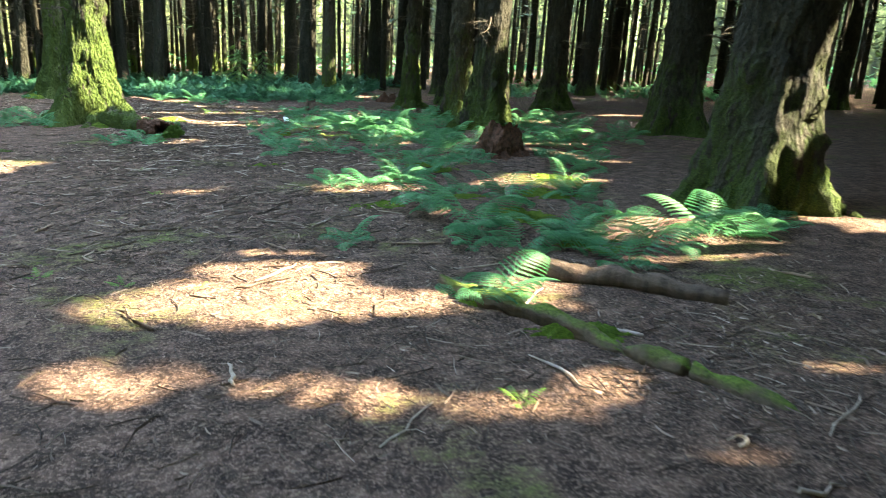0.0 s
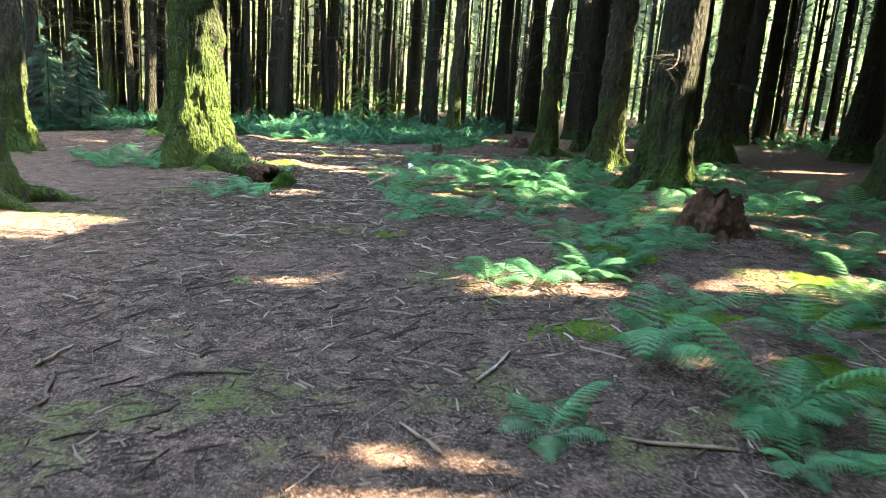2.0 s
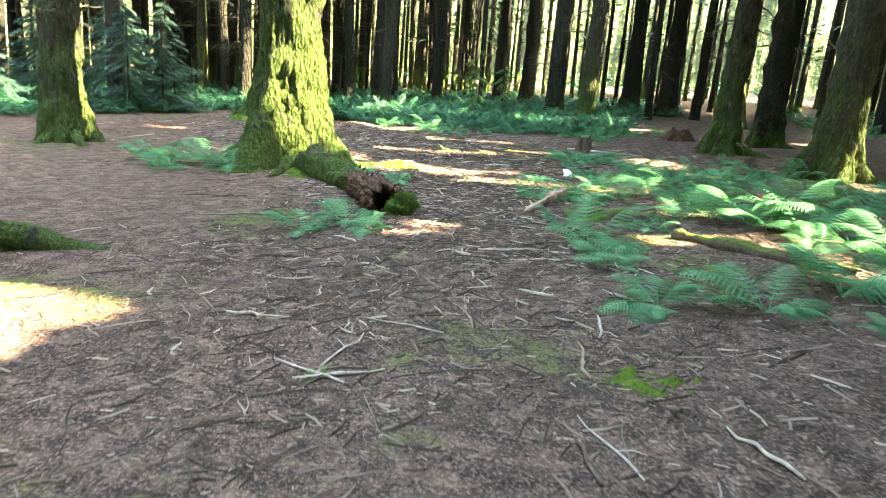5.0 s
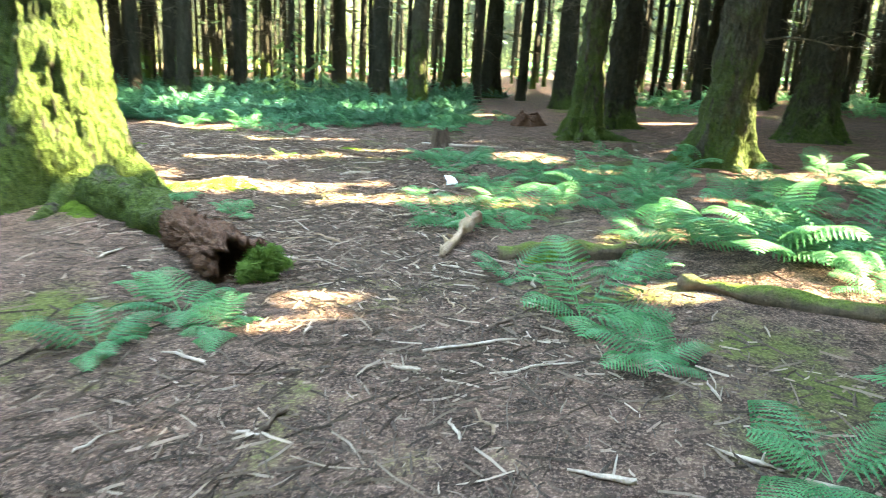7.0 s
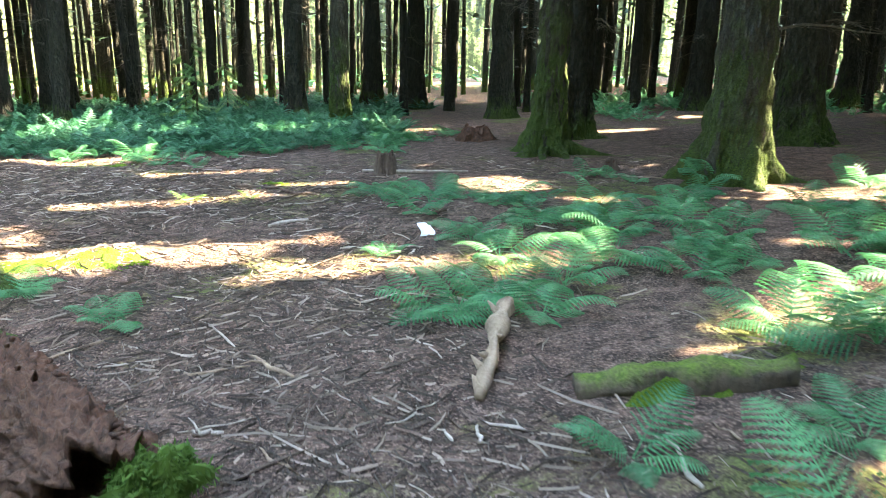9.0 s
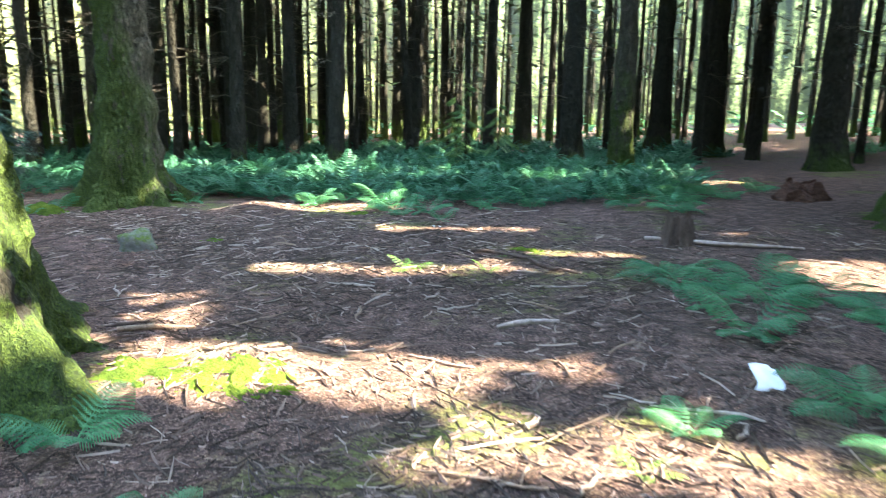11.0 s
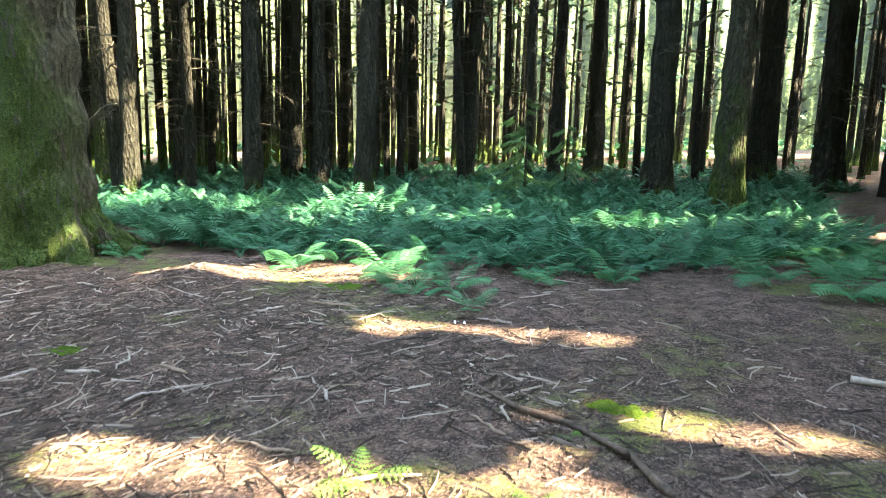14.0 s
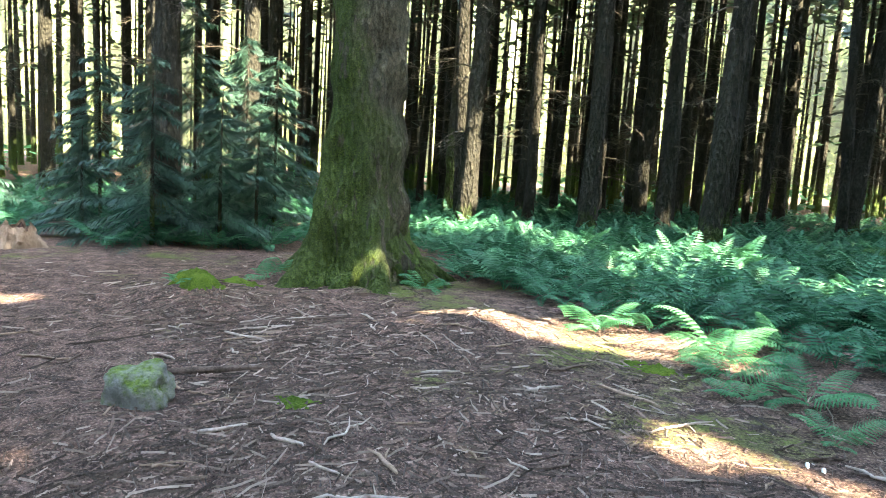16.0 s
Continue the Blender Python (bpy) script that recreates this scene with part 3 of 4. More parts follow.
for x, y, r, lx, mossy in [(-21.3, 25.6, 0.34, 0.0, False), (-25.9, 24.9, 0.34, 0.0, False), (-27.8, 22.7, 0.34, 0.0, False), (-15.06, 30.3, 0.34, 0.01, False),
                           (-18.5, 36.7, 0.34, 0.02, False), (-11.9, 29.6, 0.33, 0.03, False), (-16.6, 28.2, 0.34, 0.03, False), (-19.9, 33.4, 0.33, 0.02, False),
                           (-20.3, 31.0, 0.33, 0.01, True), (-13.3, 39.8, 0.34, 0.04, False), (-18.2, 38.8, 0.34, 0.02, False), (-14.3, 34.5, 0.36, 0.02, False),
                           (-17.3, 35.4, 0.33, 0.02, False), (-22.7, 36.6, 0.32, 0.02, False), (-16.5, 22.0, 0.34, 0.0, False), (-20.2, 28.6, 0.3, 0.0, False)]:
    tree(x, y, 0.6 * r, (lx, lx * 0.4), mossy, (), False, flare=0.5, branches=16)


def far_trees():
    """The plantation that goes on all round: spaced trunks off the open ground. Those aside stay unseen; the right-hand
    ones are added to shade the path.
    """
    rd, spots, cells = random.Random(5), [], {}
    line = [(0, 0), (-1.9, 5), (-3.7, 8.5), (-4.3, 12.6), (-5, 16.5), (-5.7, 18.2)]
    wide = [row[0] for row in GAPS if row[3] > 0.3]
    placed = [(o.location.x, o.location.y) for o in scene.objects if o.name.startswith("spruce_tree")]
    for _ in range(60000):
        x, y = rd.uniform(-66, 60), rd.uniform(-34, 80)
        if (x + 5) ** 2 + (y - 16) ** 2 > 62 ** 2:
            continue
        near = min(math.hypot(x - a, y - b) for a, b in line)
        # out of view; trees towards the sun stand here to cast shade
        aside = x > 0.6 * y + 1.6 or y < -2.5
        if near < (3.2 if aside else 13.0 if x > -8 else 16.5) or (not aside and -13.5 < x < 9.5 and y < 33.5):
            continue
        gap = (2.45 if near < 30 else 2.3) if x > -8 else (2.5 if y < 28 else 1.85)
        if -14 < x < 4 and y > 30:
            gap = 2.9
        if any(math.hypot(x - a, y - b) < 1.8 for a, b in placed):
            continue
        if x > -1 and y < 30 and any(abs(y * math.cos(SUN_AZ) - x * math.sin(SUN_AZ) - u) < 0.28 for u in wide):
            continue
        key = (int(x // 4), int(y // 4))
        if any(math.hypot(x - a, y - b) < gap for i in (-1, 0, 1) for j in (-1, 0, 1) for a, b in cells.get((key[0] + i, key[1] + j), ())):
            continue
        cells.setdefault(key, []).append((x, y))
        spots.append((near, x, y))
    spots.sort()
    rest = spots[320:]
    meshes = []
    for k in range(6):
        v, f = trunk_mesh((0.09, 0.105, 0.12, 0.14, 0.165, 0.2)[k], 19.0, 12, 20, 300 + k, (0.012 * (k % 3), 0.01 * (k % 2)), 0.6)
        meshes.append(mesh_of("trunk", v, f, BARK_FAR))
    crowns = [crown_mesh(0, 0, 20, 9.5, 2.4, 150, 700 + k, False) for k in range(4)]
    for near, x, y in spots[:320]:
        ob = empty("spruce_tree", pose(x, y, ground_z(x, y), 0, 0, 0))
        tagged(ob, "slender dark spruce trunk among many others", "tree", "spruces of the wood")
        turn = pose(0, 0, 0, rd.uniform(-1.2, 1.2), rd.uniform(-1.0, 2.0), rd.uniform(0, 360))
        part("trunk", rd.choice(meshes), ob, "", turn)
        shades = -6 < x < 34 and -10 < y < 31
        for j in range((13 if x < -8 else 3 if x > 0.6 * y + 1.6 else 8) if near < 30 else 4):
            h, a = rd.uniform(1.2, 7.5), rd.uniform(0, math.tau)
            part("dead_branch", rd.choice(BRANCHES), ob, "", pose(0.15 * math.cos(a), 0.15 * math.sin(a), h, 0, rd.uniform(-14, 20), math.degrees(a)))
        part("crown", crown_mesh(x, y, 20.5, 8.5, 3.9, 1250, int(near * 1000) % 9999) if shades else crown_mesh(x, y, 20.5, 8.5, 3.4, 420, int(near * 1000) % 9999) if 0 < x < 36 and 31 <= y < 44 else rd.choice(crowns), ob)
    verts, faces = [], []
    for near, x, y in rest:
        r, z = rd.uniform(0.08, 0.2), ground_z(x, y)
        lx, ly = rd.uniform(-0.3, 0.5), rd.uniform(-0.3, 0.3)
        pts = [(x, y, z - 0.4), (x + lx * 0.05, y, z + 0.3), (x + lx * 0.3, y + ly * 0.3, z + 5), (x + lx, y + ly, z + 18)]
        tube(pts, [r * 1.5, r * 1.05, r * 0.8, r * 0.15], 8, x, 0.15, False, verts, faces)
    # unseen canopy added to keep the sun off the far ground
    tops = np.random.RandomState(77)
    middle = np.array([(x, y, 14.0) for near, x, y in rest])
    p = np.repeat(middle, 26, 0)
    p = p + np.stack([tops.normal(0, 1.1, len(p)), tops.normal(0, 1.1, len(p)), tops.uniform(-4, 5, len(p))], -1)
    cv, cf = spray_arrays(p, 1.5, tops)
    tagged(new("distant_crowns", mesh_of("distant_crowns", cv, cf, NEEDLE, False)), "dark needle canopy over the far wood, added to shade it", "tree crowns", kind="stuff")
    low = np.repeat(middle, 15, 0)
    low = low + np.stack([tops.normal(0, 0.7, len(low)), tops.normal(0, 0.7, len(low)), tops.uniform(-12.4, -4, len(low))], -1)
    lv, lf = spray_arrays(low, 0.6, tops)
    tagged(new("distant_branches", mesh_of("distant_branches", lv, lf, NEEDLE, False)), "drooping low branches of the far wood", "branches", kind="stuff")
    tagged(new("distant_spruces", mesh_of("distant_spruces", verts, faces, BARK_FAR)), "countless slender spruce trunks in the far wood", "trees", kind="stuff")


far_trees()


def undergrowth():
    """Sunlit scrub that closes the view between the farthest trunks."""
    rd = np.random.RandomState(5)
    n = 5200
    a, r = rd.uniform(0, math.tau, n), rd.uniform(50, 64, n)
    p = np.stack([-5 + r * np.cos(a), 16 + r * np.sin(a), -1.2 + 2.6 * rd.uniform(0, 1, n) ** 1.6], -1)
    p[:, 2] += 0.029 * p[:, 0] - 0.0229 * (np.minimum(p[:, 1], 60) - 12)
    v, f = spray_arrays(p, 1.1, rd)
    tagged(new("far_undergrowth", mesh_of("far_undergrowth", v, f, FERN, False)), "sunlit green scrub behind the distant trunks", "undergrowth", kind="stuff")


undergrowth()

# ---- ferns ----
def frond_lists(length, rise, droop, pairs, teeth, verts, faces, place=None):
    """One pinnate frond along +x, with a stalk and toothed leaflets."""
    place = place or Matrix.Identity(4)

    def spine(s):
        return Vector((length * (s - 0.1 * s * s), 0, length * (rise * s - droop * s * s)))

    def put(p):
        verts.append(tuple(place @ p))
        return len(verts) - 1

    w = 0.006 * length + 0.0015
    prev = None
    for i in range(6):
        p = spine(i / 5)
        cur = (put(p + Vector((0, w * (1 - i / 6), 0))), put(p - Vector((0, w * (1 - i / 6), 0))))
        if prev:
            faces.append((prev[0], prev[1], cur[1], cur[0]))
        prev = cur
    for i in range(pairs):
        s = 0.16 + 0.82 * i / pairs
        reach = length * (0.42 if teeth > 1 else 0.34) * min(1.0, (s - 0.05) / 0.2) * (1 - s) ** 0.75 + 0.01
        p, q = spine(s), spine(min(1, s + 0.02))
        ahead = (q - p).normalized()
        for sd in (-1, 1):
            out = (Vector((0.42, sd * 1.0, -0.16)) + ahead * 0.25).normalized()
            fwd = (ahead - out * ahead.dot(out)).normalized()
            step = length * 0.82 / pairs * (0.5 if teeth > 1 else 0.62)
            if teeth <= 1:
                a, b, c, d = p, p + out * reach * 0.45 + fwd * step * 0.6, p + out * reach + Vector((0, 0, -0.1 * reach)), p + out * reach * 0.45 - fwd * step * 0.6
                faces.append(tuple(put(v) for v in (a, d, c, b)))
                continue
            for j in range(teeth):
                u0, u1 = j / teeth, (j + 1) / teeth
                a, b = p + out * reach * u0, p + out * reach * u1 + Vector((0, 0, -0.12 * reach * u1 * u1))
                tooth = step * (1 - 0.75 * u0)
                faces.append((put(a), put((a + b) / 2 + fwd * tooth + out * reach * 0.1), put(b)))
                faces.append((put(a), put(b), put((a + b) / 2 - fwd * tooth + out * reach * 0.1)))
    return verts, faces


FRONDS = []
for k, (ri, dr) in enumerate(((0.95, 0.72), (1.15, 0.8), (0.7, 0.58), (1.35, 0.9), (0.85, 0.78))):
    v, f = frond_lists(1.0, ri, dr, 15, 9, [], [])
    FRONDS.append(mesh_of("frond", v, f, FERN, False))
LEAF_FRONDS = []
for k, (ri, dr) in enumerate(((0.9, 0.5), (0.6, 0.4))):
    v, f = frond_lists(1.0, ri, dr, 7, 4, [], [])
    LEAF_FRONDS.append(mesh_of("leaf", v, f, GRASS, False))


def fern(x, y, size, count, seed, label="green fern with arching fronds on the forest floor", meshes=None, name="fern", category="fern"):
    rd = random.Random(seed)
    ob = tagged(empty(name, pose(x, y, ground_z(x, y) - 0.01)), label, category, category + "s of the wood")
    count += 0 if meshes else 3
    for k in range(count):
        s = (1.12 if meshes else 0.98) * size * rd.uniform(0.55, 1.15)
        m = pose(0, 0, 0, rd.uniform(-18, 18), rd.uniform(-16, 10), 360 * k / count + rd.uniform(-22, 22)) @ Matrix.Diagonal((s, s, s, 1))
        part("frond" if not meshes else "leaf", rd.choice(meshes or FRONDS), ob, "", m)
    return ob


FERNS_NEAR = [(0.3, 3.95, 0.5, 4), (2.16, 5.6, 0.62, 7), (1.75, 5.3, 0.5, 5), (1.3, 4.75, 0.5, 5), (-0.2, 6.3, 0.62, 6), (0.25, 5.6, 0.6, 6), (-0.75, 5.3, 0.34, 4), (0.6, 6.6, 0.5, 5),
              (-0.9, 7.75, 0.48, 6), (-0.45, 7.95, 0.45, 5), (-1.25, 7.7, 0.4, 5), (0.2, 7.3, 0.45, 5), (0.0, 9.6, 0.6, 6), (-0.4, 9.1, 0.5, 5), (0.3, 9.0, 0.5, 5), (1.7, 8.9, 0.4, 4)]
FERNS_MIDDLE = [(-2.4, 10.6, 0.5, 6), (-1.75, 10.75, 0.6, 6), (-1.2, 11.4, 0.65, 6), (-0.6, 12.5, 0.65, 6), (0.0, 12.1, 0.6, 6), (0.4, 11.6, 0.55, 5),
                (1.7, 11.4, 0.6, 6), (2.1, 10.9, 0.6, 6), (2.0, 12.3, 0.65, 6), (2.2, 14.1, 0.6, 6), (1.4, 12.8, 0.5, 5), (-0.2, 13.4, 0.5, 5), (3.0, 12.4, 0.6, 6), (1.1, 11.9, 0.5, 5)]
FERNS_LOG = [(-4.95, 11.95, 0.4, 6), (-5.25, 12.2, 0.48, 6), (-5.45, 11.65, 0.38, 5), (-8.7, 14.95, 0.6, 7), (-9.2, 14.7, 0.65, 7), (-8.2, 14.7, 0.5, 6), (-9.8, 14.9, 0.6, 6), (-8.9, 14.2, 0.5, 6), (-3.9, 14.6, 0.42, 5), (-3.0, 12.2, 0.58, 6),
             (-2.75, 11.6, 0.45, 5), (-1.65, 13.2, 0.75, 7), (-1.95, 13.65, 0.65, 6), (-1.2, 13.0, 0.65, 6), (-2.2, 13.95, 0.55, 6), (-1.2, 14.2, 0.7, 6), (-0.7, 13.6, 0.65, 6), (-2.5, 12.95, 0.4, 4)]
FERNS_BANK = [(-3.35, 13.0, 0.36, 4), (-3.55, 14.95, 0.45, 5), (-3.0, 15.2, 0.55, 6), (-2.6, 15.6, 0.55, 5), (-0.2, 16.9, 0.55, 6),
              (0.1, 16.3, 0.55, 6), (0.7, 16.0, 0.6, 6), (1.7, 17.7, 0.65, 7), (2.1, 17.2, 0.65, 6), (1.3, 18.2, 0.6, 6), (1.9, 16.4, 0.6, 6), (-1.9, 16.6, 0.5, 5), (-1.3, 17.2, 0.5, 5)]
FERNS_PAPER = [(-4.15, 19.2, 0.5, 6), (-3.65, 18.35, 0.5, 6), (-3.8, 17.5, 0.45, 5), (-3.2, 18.6, 0.5, 5), (-2.9, 18.0, 0.5, 5), (-3.5, 19.4, 0.45, 5), (-4.0, 18.2, 0.4, 5), (-3.45, 16.5, 0.45, 6),
               (-3.3, 15.95, 0.5, 6), (-2.8, 16.85, 0.5, 6), (-2.3, 16.2, 0.55, 6), (-4.15, 16.25, 0.26, 4), (-3.75, 14.85, 0.55, 6), (-3.3, 14.6, 0.5, 5), (-6.6, 15.5, 0.42, 6), (-5.75, 14.8, 0.36, 5)]
FERNS_EDGE = [(-9.2, 23.0, 0.5, 7), (-8.1, 23.0, 0.55, 7), (-7.85, 22.65, 0.45, 6), (-7.3, 22.55, 0.48, 6), (-6.95, 22.05, 0.28, 4), (-7.55, 22.3, 0.3, 5), (-11.3, 22.85, 0.4, 5), (-12.7, 21.75, 0.4, 5),
              (-6.7, 23.2, 0.5, 6), (-6.0, 23.4, 0.45, 5), (-11.9, 20.5, 0.26, 5), (-3.8, 25.9, 0.5, 6), (-4.3, 25.7, 0.5, 6), (-1.0, 15.3, 0.55, 5), (0.9, 14.9, 0.55, 5), (2.9, 18.6, 0.6, 6)]
for group in (FERNS_NEAR, FERNS_MIDDLE, FERNS_LOG, FERNS_BANK, FERNS_PAPER, FERNS_EDGE):
    for i, (x, y, s, n) in enumerate(group):
        fern(x, y, s, n, int(x * 100 + y * 10))
rf = random.Random(44)
for i in range(22):
    x, y = rf.uniform(-4.9, -1.9), rf.uniform(23.6, 27.5)
    if noise.noise((x * 0.8, y * 0.8, 4)) > -0.15 and math.hypot(x + 2.15, y - 25.2) > 0.7:
        fern(x, y, rf.uniform(0.35, 0.6), rf.choice((5, 6, 7)), 1200 + i)
for i in range(120):
    y = rf.uniform(5.0, 20.5)
    side = -0.29 * y + 1.5 + (0.7 if y > 11 else 0.2)
    x = side + abs(rf.gauss(0, 1.6))
    if noise.noise((x * 0.7, y * 0.7, 21)) > -0.12 and math.hypot(x - 0.7, y - 9.75) > 0.6 and math.hypot(x - 2.95, y - 6.85) > 0.8 and math.hypot(x + 3.8, y - 16.3) > 0.9 and math.hypot(x + 2.4, y - 19.5) > 1.0:
        fern(x, y, rf.uniform(0.26, 0.56), rf.choice((3, 4, 5, 6)), 900 + i)
for x, y, s, n in [(-6.4, 19.2, 0.2, 6), (-5.68, 19.22, 0.16, 5), (-4.34, 15.85, 0.15, 5), (-1.95, 4.1, 0.1, 6), (-1.45, 4.05, 0.09, 5), (-2.55, 4.25, 0.1, 5), (0.35, 2.65, 0.12, 6), (-5.7, 19.9, 0.12, 4), (-3.0, 7.2, 0.09, 5), (-3.9, 8.9, 0.09, 5)]:
    fern(x, y, s, n, int(x * 77), "small fresh green seedling on the bare forest floor", LEAF_FRONDS, "seedling", "seedling")


def fern_bed(name, label, spots, size, mat, seed, pairs=13):
    rd, verts, faces = random.Random(seed), [], []
    for x, y in spots:
        n, s0, z = rd.choice((4, 5, 6)), size * rd.uniform(0.7, 1.2) * (1.0 + 0.55 * noise.noise((x * 0.9, y * 0.9, 14))), ground_z(x, y)
        for k in range(n):
            m = pose(x, y, z, rd.uniform(-15, 15), rd.uniform(-22, 4), 360 * k / n + rd.uniform(-30, 30))
            frond_lists(s0 * rd.uniform(0.8, 1.15), rd.uniform(0.65, 1.15), rd.uniform(0.45, 0.8), pairs, 1, verts, faces, m)
    tagged(new(name, mesh_of(name, verts, faces, mat, False)), label, "ferns", kind="stuff")


def bed_front(x):
    pts = [(-32, 24.5), (-14, 24.6), (-12.3, 24.0), (-11.2, 23.6), (-9.3, 23.2), (-7.6, 23.5), (-6.0, 23.6), (-4.8, 24.6), (-3.8, 25.8), (0, 30)]
    for (a, b), (c, d) in zip(pts, pts[1:]):
        if a <= x <= c:
            return b + (d - b) * (x - a) / (c - a)
    return 30.0


def spots_in(x0, x1, y0, y1, count, seed, keep):
    rd, out = random.Random(seed), []
    for _ in range(count):
        x, y = rd.uniform(x0, x1), rd.uniform(y0, y1)
        if keep(x, y):
            out.append((x, y))
    return out


fern_bed("fern_bed", "dense bed of ferns under the spruces, leaf colour darkened for shade", spots_in(-21, -3.6, 23, 36, 3300, 3, lambda x, y: y > bed_front(x) + 0.25 * noise.noise((x, y, 0)) and noise.noise((x * 0.5, y * 0.5, 3)) > -0.42), 0.52, FERN_BED_SHADED, 8)
fern_bed("fern_bed", "ferns and low scrub deep among the trunks", spots_in(-36, -2, 25, 52, 1700, 13, lambda x, y: y > bed_front(x) + 9 or x < -21), 0.62, FERN_BED_SHADED, 18, 8)
fern_bed("fern_bed", "sunlit far bed of fresh green ferns", spots_in(2, 15, 29, 43, 420, 4, lambda x, y: noise.noise((x * 0.3, y * 0.3, 7)) > -0.1), 0.6, FERN, 9)
fern_bed("fern_bed", "patchy ferns and scrub at the wood's edge", spots_in(-32, -14.6, 12.5, 24.4, 1300, 6, lambda x, y: x < -15.6 + 0.3 * (y - 20) and math.hypot(x + 15.8, y - 19.8) > 1.0 and noise.noise((x * 0.35, y * 0.35, 1)) > -0.2), 0.55, FERN_BED_SHADED, 10)


# ---- young spruces ----
def sapling(x, y, height, spread_, mat, count, seed, label):
    rd = random.Random(seed)
    ob = tagged(empty("young_spruce", pose(x, y, ground_z(x, y))), label, "sapling")
    v, f = tube([(0, 0, -0.1), (0.02, 0, height * 0.5), (0.03, 0.02, height)], [0.035, 0.022, 0.006], 7, seed, 0.2)
    part("trunk", mesh_of("trunk", v, f, BARK), ob)
    for k in range(count):
        s = k / count
        h = height * (0.05 + 0.92 * s)
        reach = spread_ * (1 - 0.8 * s) * rd.uniform(0.7, 1.15)
        a, verts, faces = rd.uniform(0, math.tau), [], []
        d = Vector((math.cos(a), math.sin(a), 0))
        sd = Vector((-d.y, d.x, 0))
        tip = d * reach + Vector((0, 0, rd.uniform(-0.6, -0.1) * reach))
        tube([(0, 0, 0), tuple(tip * 0.5 + Vector((0, 0, 0.03))), tuple(tip)], [0.008, 0.005, 0.002], 4, 0, 0, False, verts, faces)
        for j in range(52):
            u = 0.08 + 0.92 * j / 52
            b = tip * u
            ln = 0.16 * reach * (1.15 - u) * rd.uniform(0.6, 1.3) + 0.05
            for q in (-1, 1):
                e = b + (sd * q + d * 0.7).normalized() * ln + Vector((0, 0, -0.5 * ln + rd.uniform(-0.08, 0.06)))
                mid = (b + e) / 2
                n0 = len(verts)
                wv = d * rd.uniform(0.005, 0.013)
                verts.extend(tuple(p) for p in (b, mid + wv, e, mid - wv))
                faces.append((n0, n0 + 1, n0 + 2, n0 + 3))
        part("branch", mesh_of("branch", verts, faces, mat, False), ob, "", pose(0, 0, h))
    return ob


DARK_SAP = "young blue-green spruce with drooping branches"
sapling(-17.0, 22.6, 3.8, 1.5, SAPLING, 90, 1, DARK_SAP)
sapling(-17.9, 23.9, 3.6, 1.5, SAPLING, 80, 2, DARK_SAP)
sapling(-16.2, 23.6, 3.0, 1.3, SAPLING, 70, 3, DARK_SAP)
sapling(-15.7, 21.5, 2.7, 1.3, SAPLING, 70, 31, DARK_SAP)
sapling(-15.3, 22.3, 2.2, 1.1, SAPLING, 60, 32, DARK_SAP)
sapling(-18.6, 21.6, 3.0, 1.4, SAPLING, 70, 4, DARK_SAP)
sapling(-19.6, 22.8, 2.6, 1.4, SAPLING, 60, 7, DARK_SAP)
sapling(-16.9, 20.9, 1.6, 1.1, SAPLING, 50, 8, DARK_SAP)
sapling(-15.4, 22.9, 1.7, 1.0, SAPLING, 50, 9, DARK_SAP)
sapling(-18.2, 19.6, 2.0, 1.2, SAPLING, 50, 20, DARK_SAP)
for i, (x, y) in enumerate([(-9.1, 31.6), (-9.8, 33.2), (-8.5, 32.8)]):
    sapling(x, y, 2.4 - 0.3 * i, 1.2, SAPLING_LIGHT, 20, 10 + i, "pale green thin young spruce above the ferns")


# ---- logs, stumps, stones ----
def log_thing(name, label, pts, radii, mat, end_mat=None, sides=18, rough=0.3, category="log", lift=0.8, splinters=0):
    x, y = pts[0][:2]
    ob = tagged(empty(name, pose(x, y, ground_z(x, y))), label, category)
    fine, rr = [], []
    for (a, ra), (b, rb) in zip(zip(pts, radii), zip(pts[1:], radii[1:])):
        for i in range(10):
            s = i / 10
            px, py = a[0] + (b[0] - a[0]) * s, a[1] + (b[1] - a[1]) * s
            r = ra + (rb - ra) * s
            h = a[2] + (b[2] - a[2]) * s
            fine.append((px - x, py - y, ground_z(px, py) - ground_z(x, y) + r * lift + h))
            rr.append(r)
    v, f = tube(fine, rr, sides, x, rough, True, freq=7.0)
    part("stem", mesh_of("stem", v, f, mat), ob)
    if end_mat:
        d = (Vector(fine[1]) - Vector(fine[0])).normalized()
        v, f = tube([tuple(Vector(fine[0]) - d * 0.012), tuple(Vector(fine[0]) - d * 0.002)], [rr[0] * 0.86, rr[0] * 0.93], sides, x, 0.15)
        part("cut_end", mesh_of("cut_end", v, f, end_mat, False), ob, "bare wood end")
    rd = random.Random(int(x * 50))
    for k in range(splinters):
        i = rd.randrange(len(fine) - 1)
        a = rd.uniform(0.3, 2.8)
        p = Vector(fine[i])
        e = p + Vector((math.cos(a) * 0.1, rd.uniform(-0.1, 0.1), rr[i] + rd.uniform(0.0, 0.05)))
        v, f = tube([tuple(p), tuple((p + e) / 2), tuple(e)], [0.03, 0.018, 0.004], 6, k, 0.4)
        part("splinter", mesh_of("splinter", v, f, mat), ob)
    return ob


log_thing("fallen_log", "sawn grey-brown log lying on the forest floor", [(0.5, 4.5, 0), (0.9, 4.36, -0.01), (1.3, 4.16, 0), (1.75, 3.98, -0.02)], [0.066, 0.07, 0.062, 0.045], LOG_BARK, PALE_WOOD, rough=0.55)
